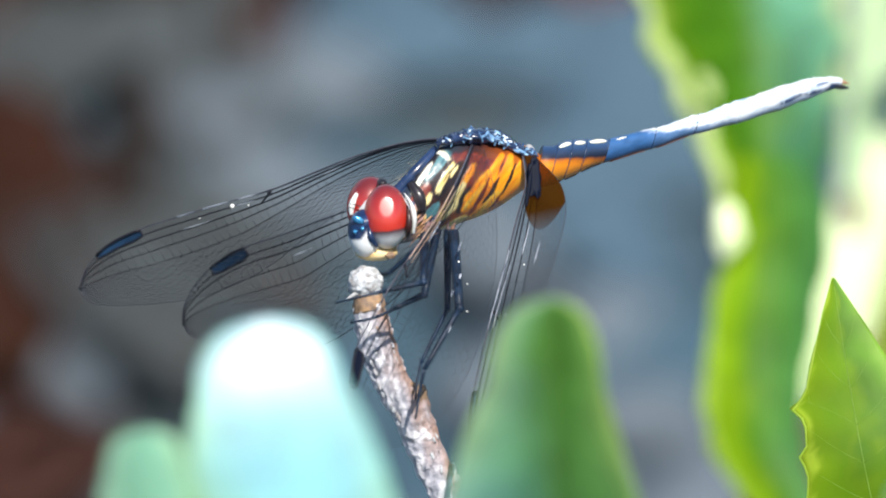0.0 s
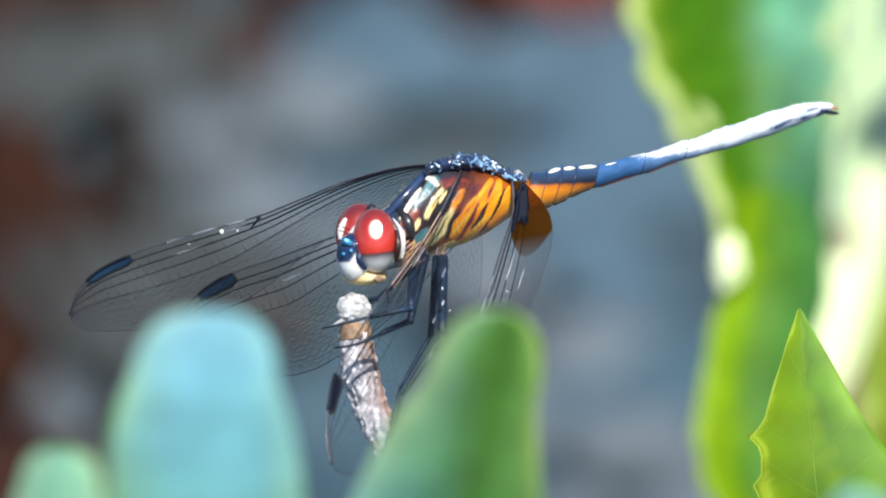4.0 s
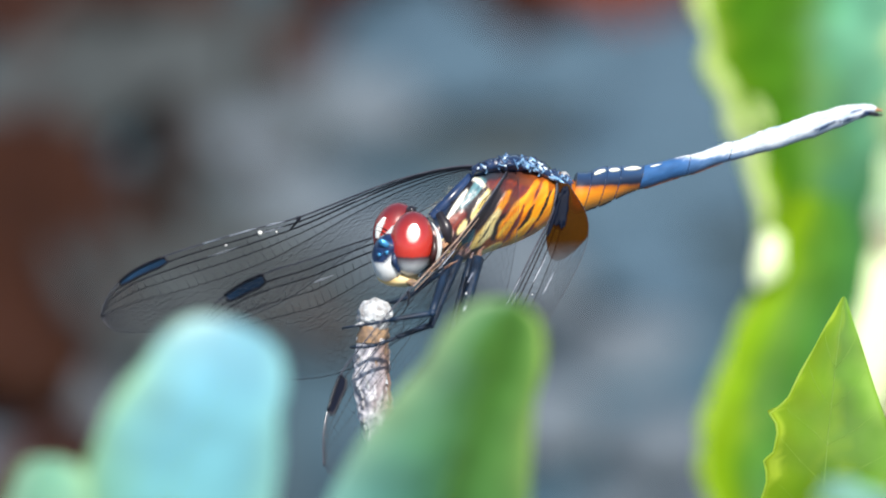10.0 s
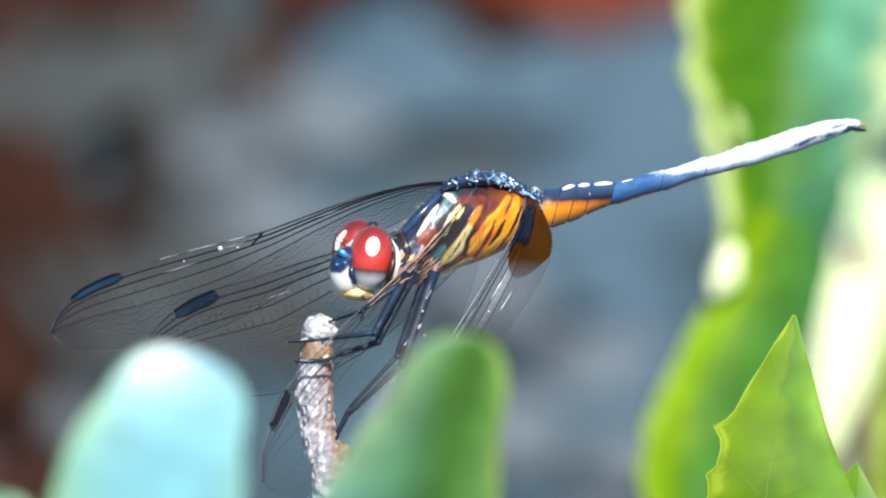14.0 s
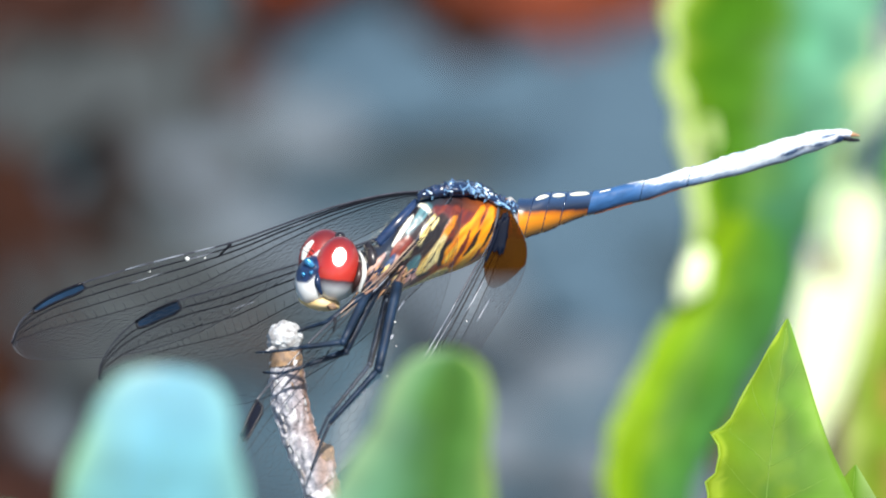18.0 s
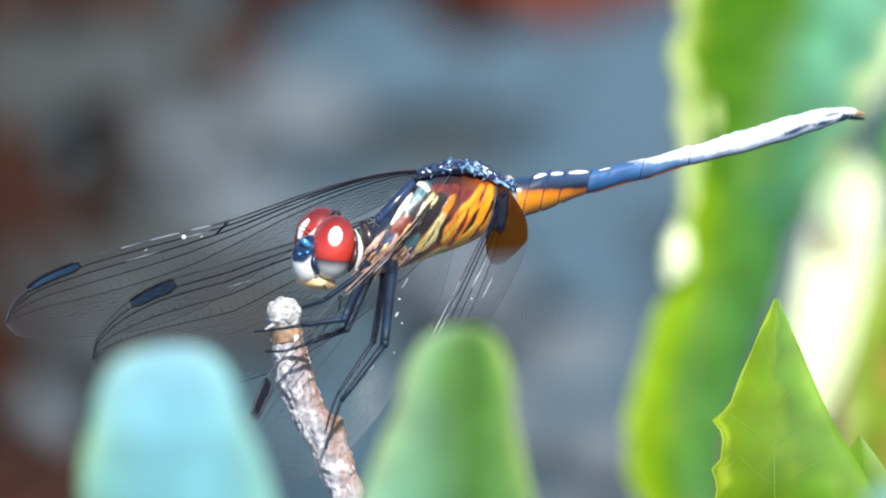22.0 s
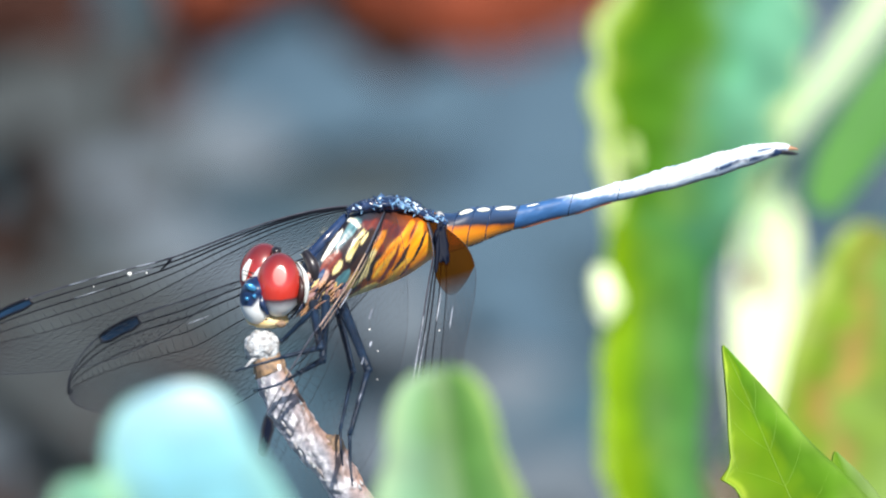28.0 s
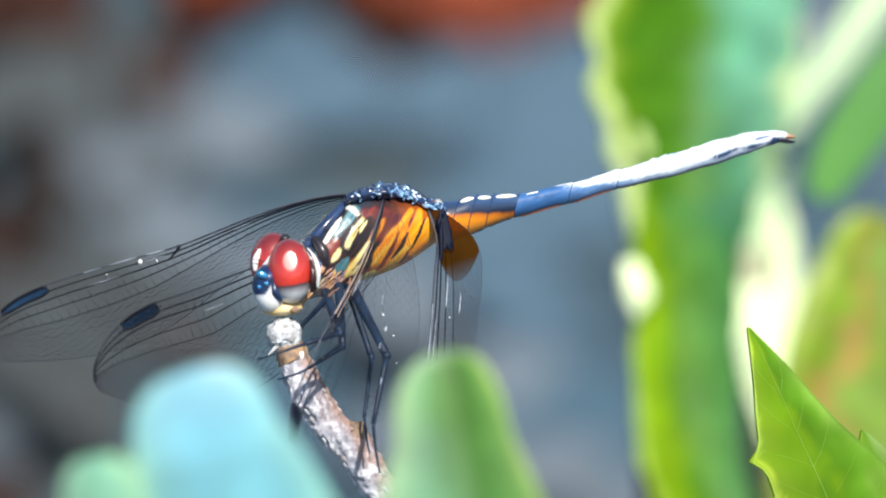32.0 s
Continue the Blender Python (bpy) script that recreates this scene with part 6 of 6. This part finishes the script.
    reach(leg_hind, (695, 445, -10), (545, 715, -11.4), [(0, 2.37, 5.58), (1, 2.47, 5.63), (2, 2.51, 5.41), (3, 2.45, 5.3), (3.5, 2.35, 4.97), (5.5, 2.28, 4.53), (6, 2.24, 4.31), (7, 1.94, 3.41), (8, 1.84, 2.85), (9, 1.55, 2.14), (10, 1.44, 1.75), (11, 1.26, 1.36), (12, 0.78, 0.35), (13, 0.53, 0.07), (14, 0.5, 0.02), (14.5, 0.21, 0.01), (16.5, -0.01, 0.5), (17, 0.02, 0.83), (18, -0.03, 0.61), (19, 0, 0), (20, -0.16, 1.67), (21, -0.13, 1.38), (22, -0.09, 1.6), (23, 0.24, 2.99), (24, 0.26, 3.21), (24.5, 0.43, 3.94), (26.5, 1.46, 7.11), (27, 1.11, 6.22), (28, 1.63, 7.44), (29, 1.79, 7.84), (30, 1.97, 8.23), (31, 1.6, 7.45), (32, 2.43, 9.02)])
    reach(leg_hind_far, (675, 445, -7), (545, 690, -9), [(0, 2.38, 5.34), (1, 2.47, 5.39), (2, 2.51, 5.21), (3, 2.45, 5.12), (3.5, 2.36, 4.82), (5.5, 2.3, 4.42), (6, 2.26, 4.22), (7, 1.96, 3.38), (8, 1.84, 2.87), (9, 1.56, 2.2), (10, 1.45, 1.84), (11, 1.27, 1.47), (12, 0.78, 0.5), (13, 0.53, 0.18), (14, 0.51, 0.13), (14.5, 0.21, 0.06), (16.5, -0.01, 0.43), (17, 0.02, 0.71), (18, -0.03, 0.51), (19, 0, 0), (20, -0.16, 1.41), (21, -0.13, 1.15), (22, -0.1, 1.34), (23, 0.24, 2.61), (24, 0.25, 2.8), (24.5, 0.42, 3.46), (26.5, 1.47, 6.4), (27, 1.11, 5.55), (28, 1.63, 6.72), (29, 1.79, 7.11), (30, 1.98, 7.49), (31, 1.6, 6.73), (32, 2.45, 8.29)])
    waist = Matrix.Translation(P(925, 300, deep(925)))
    walk(abdomen, [(t, waist @ pose(0, 0, 0, 0, 0, turn) @ waist.inverted()) for t, turn in [(0, 7.66), (1, 7.94), (2, 8.22), (3, 7.96), (3.5, 7.38), (5.5, 8.51), (6, 9.08), (7, 8.51), (8, 10.17), (9, 7.07), (10, 7.94), (11, 6.5), (12, 4.98), (13, 3.42), (14, 3.73), (14.5, 2.12), (16.5, -1.8), (17, -2.55), (18, -2.17), (19, 0.02), (20, -4.58), (21, -4.17), (22, -4.58), (23, -5.9), (24, -6.31), (24.5, -5.88), (26.5, -8.71), (27, -10.28), (28, -7.25), (29, -7.25), (30, -6.34), (31, -9.21), (32, -5.88)]])


motions()
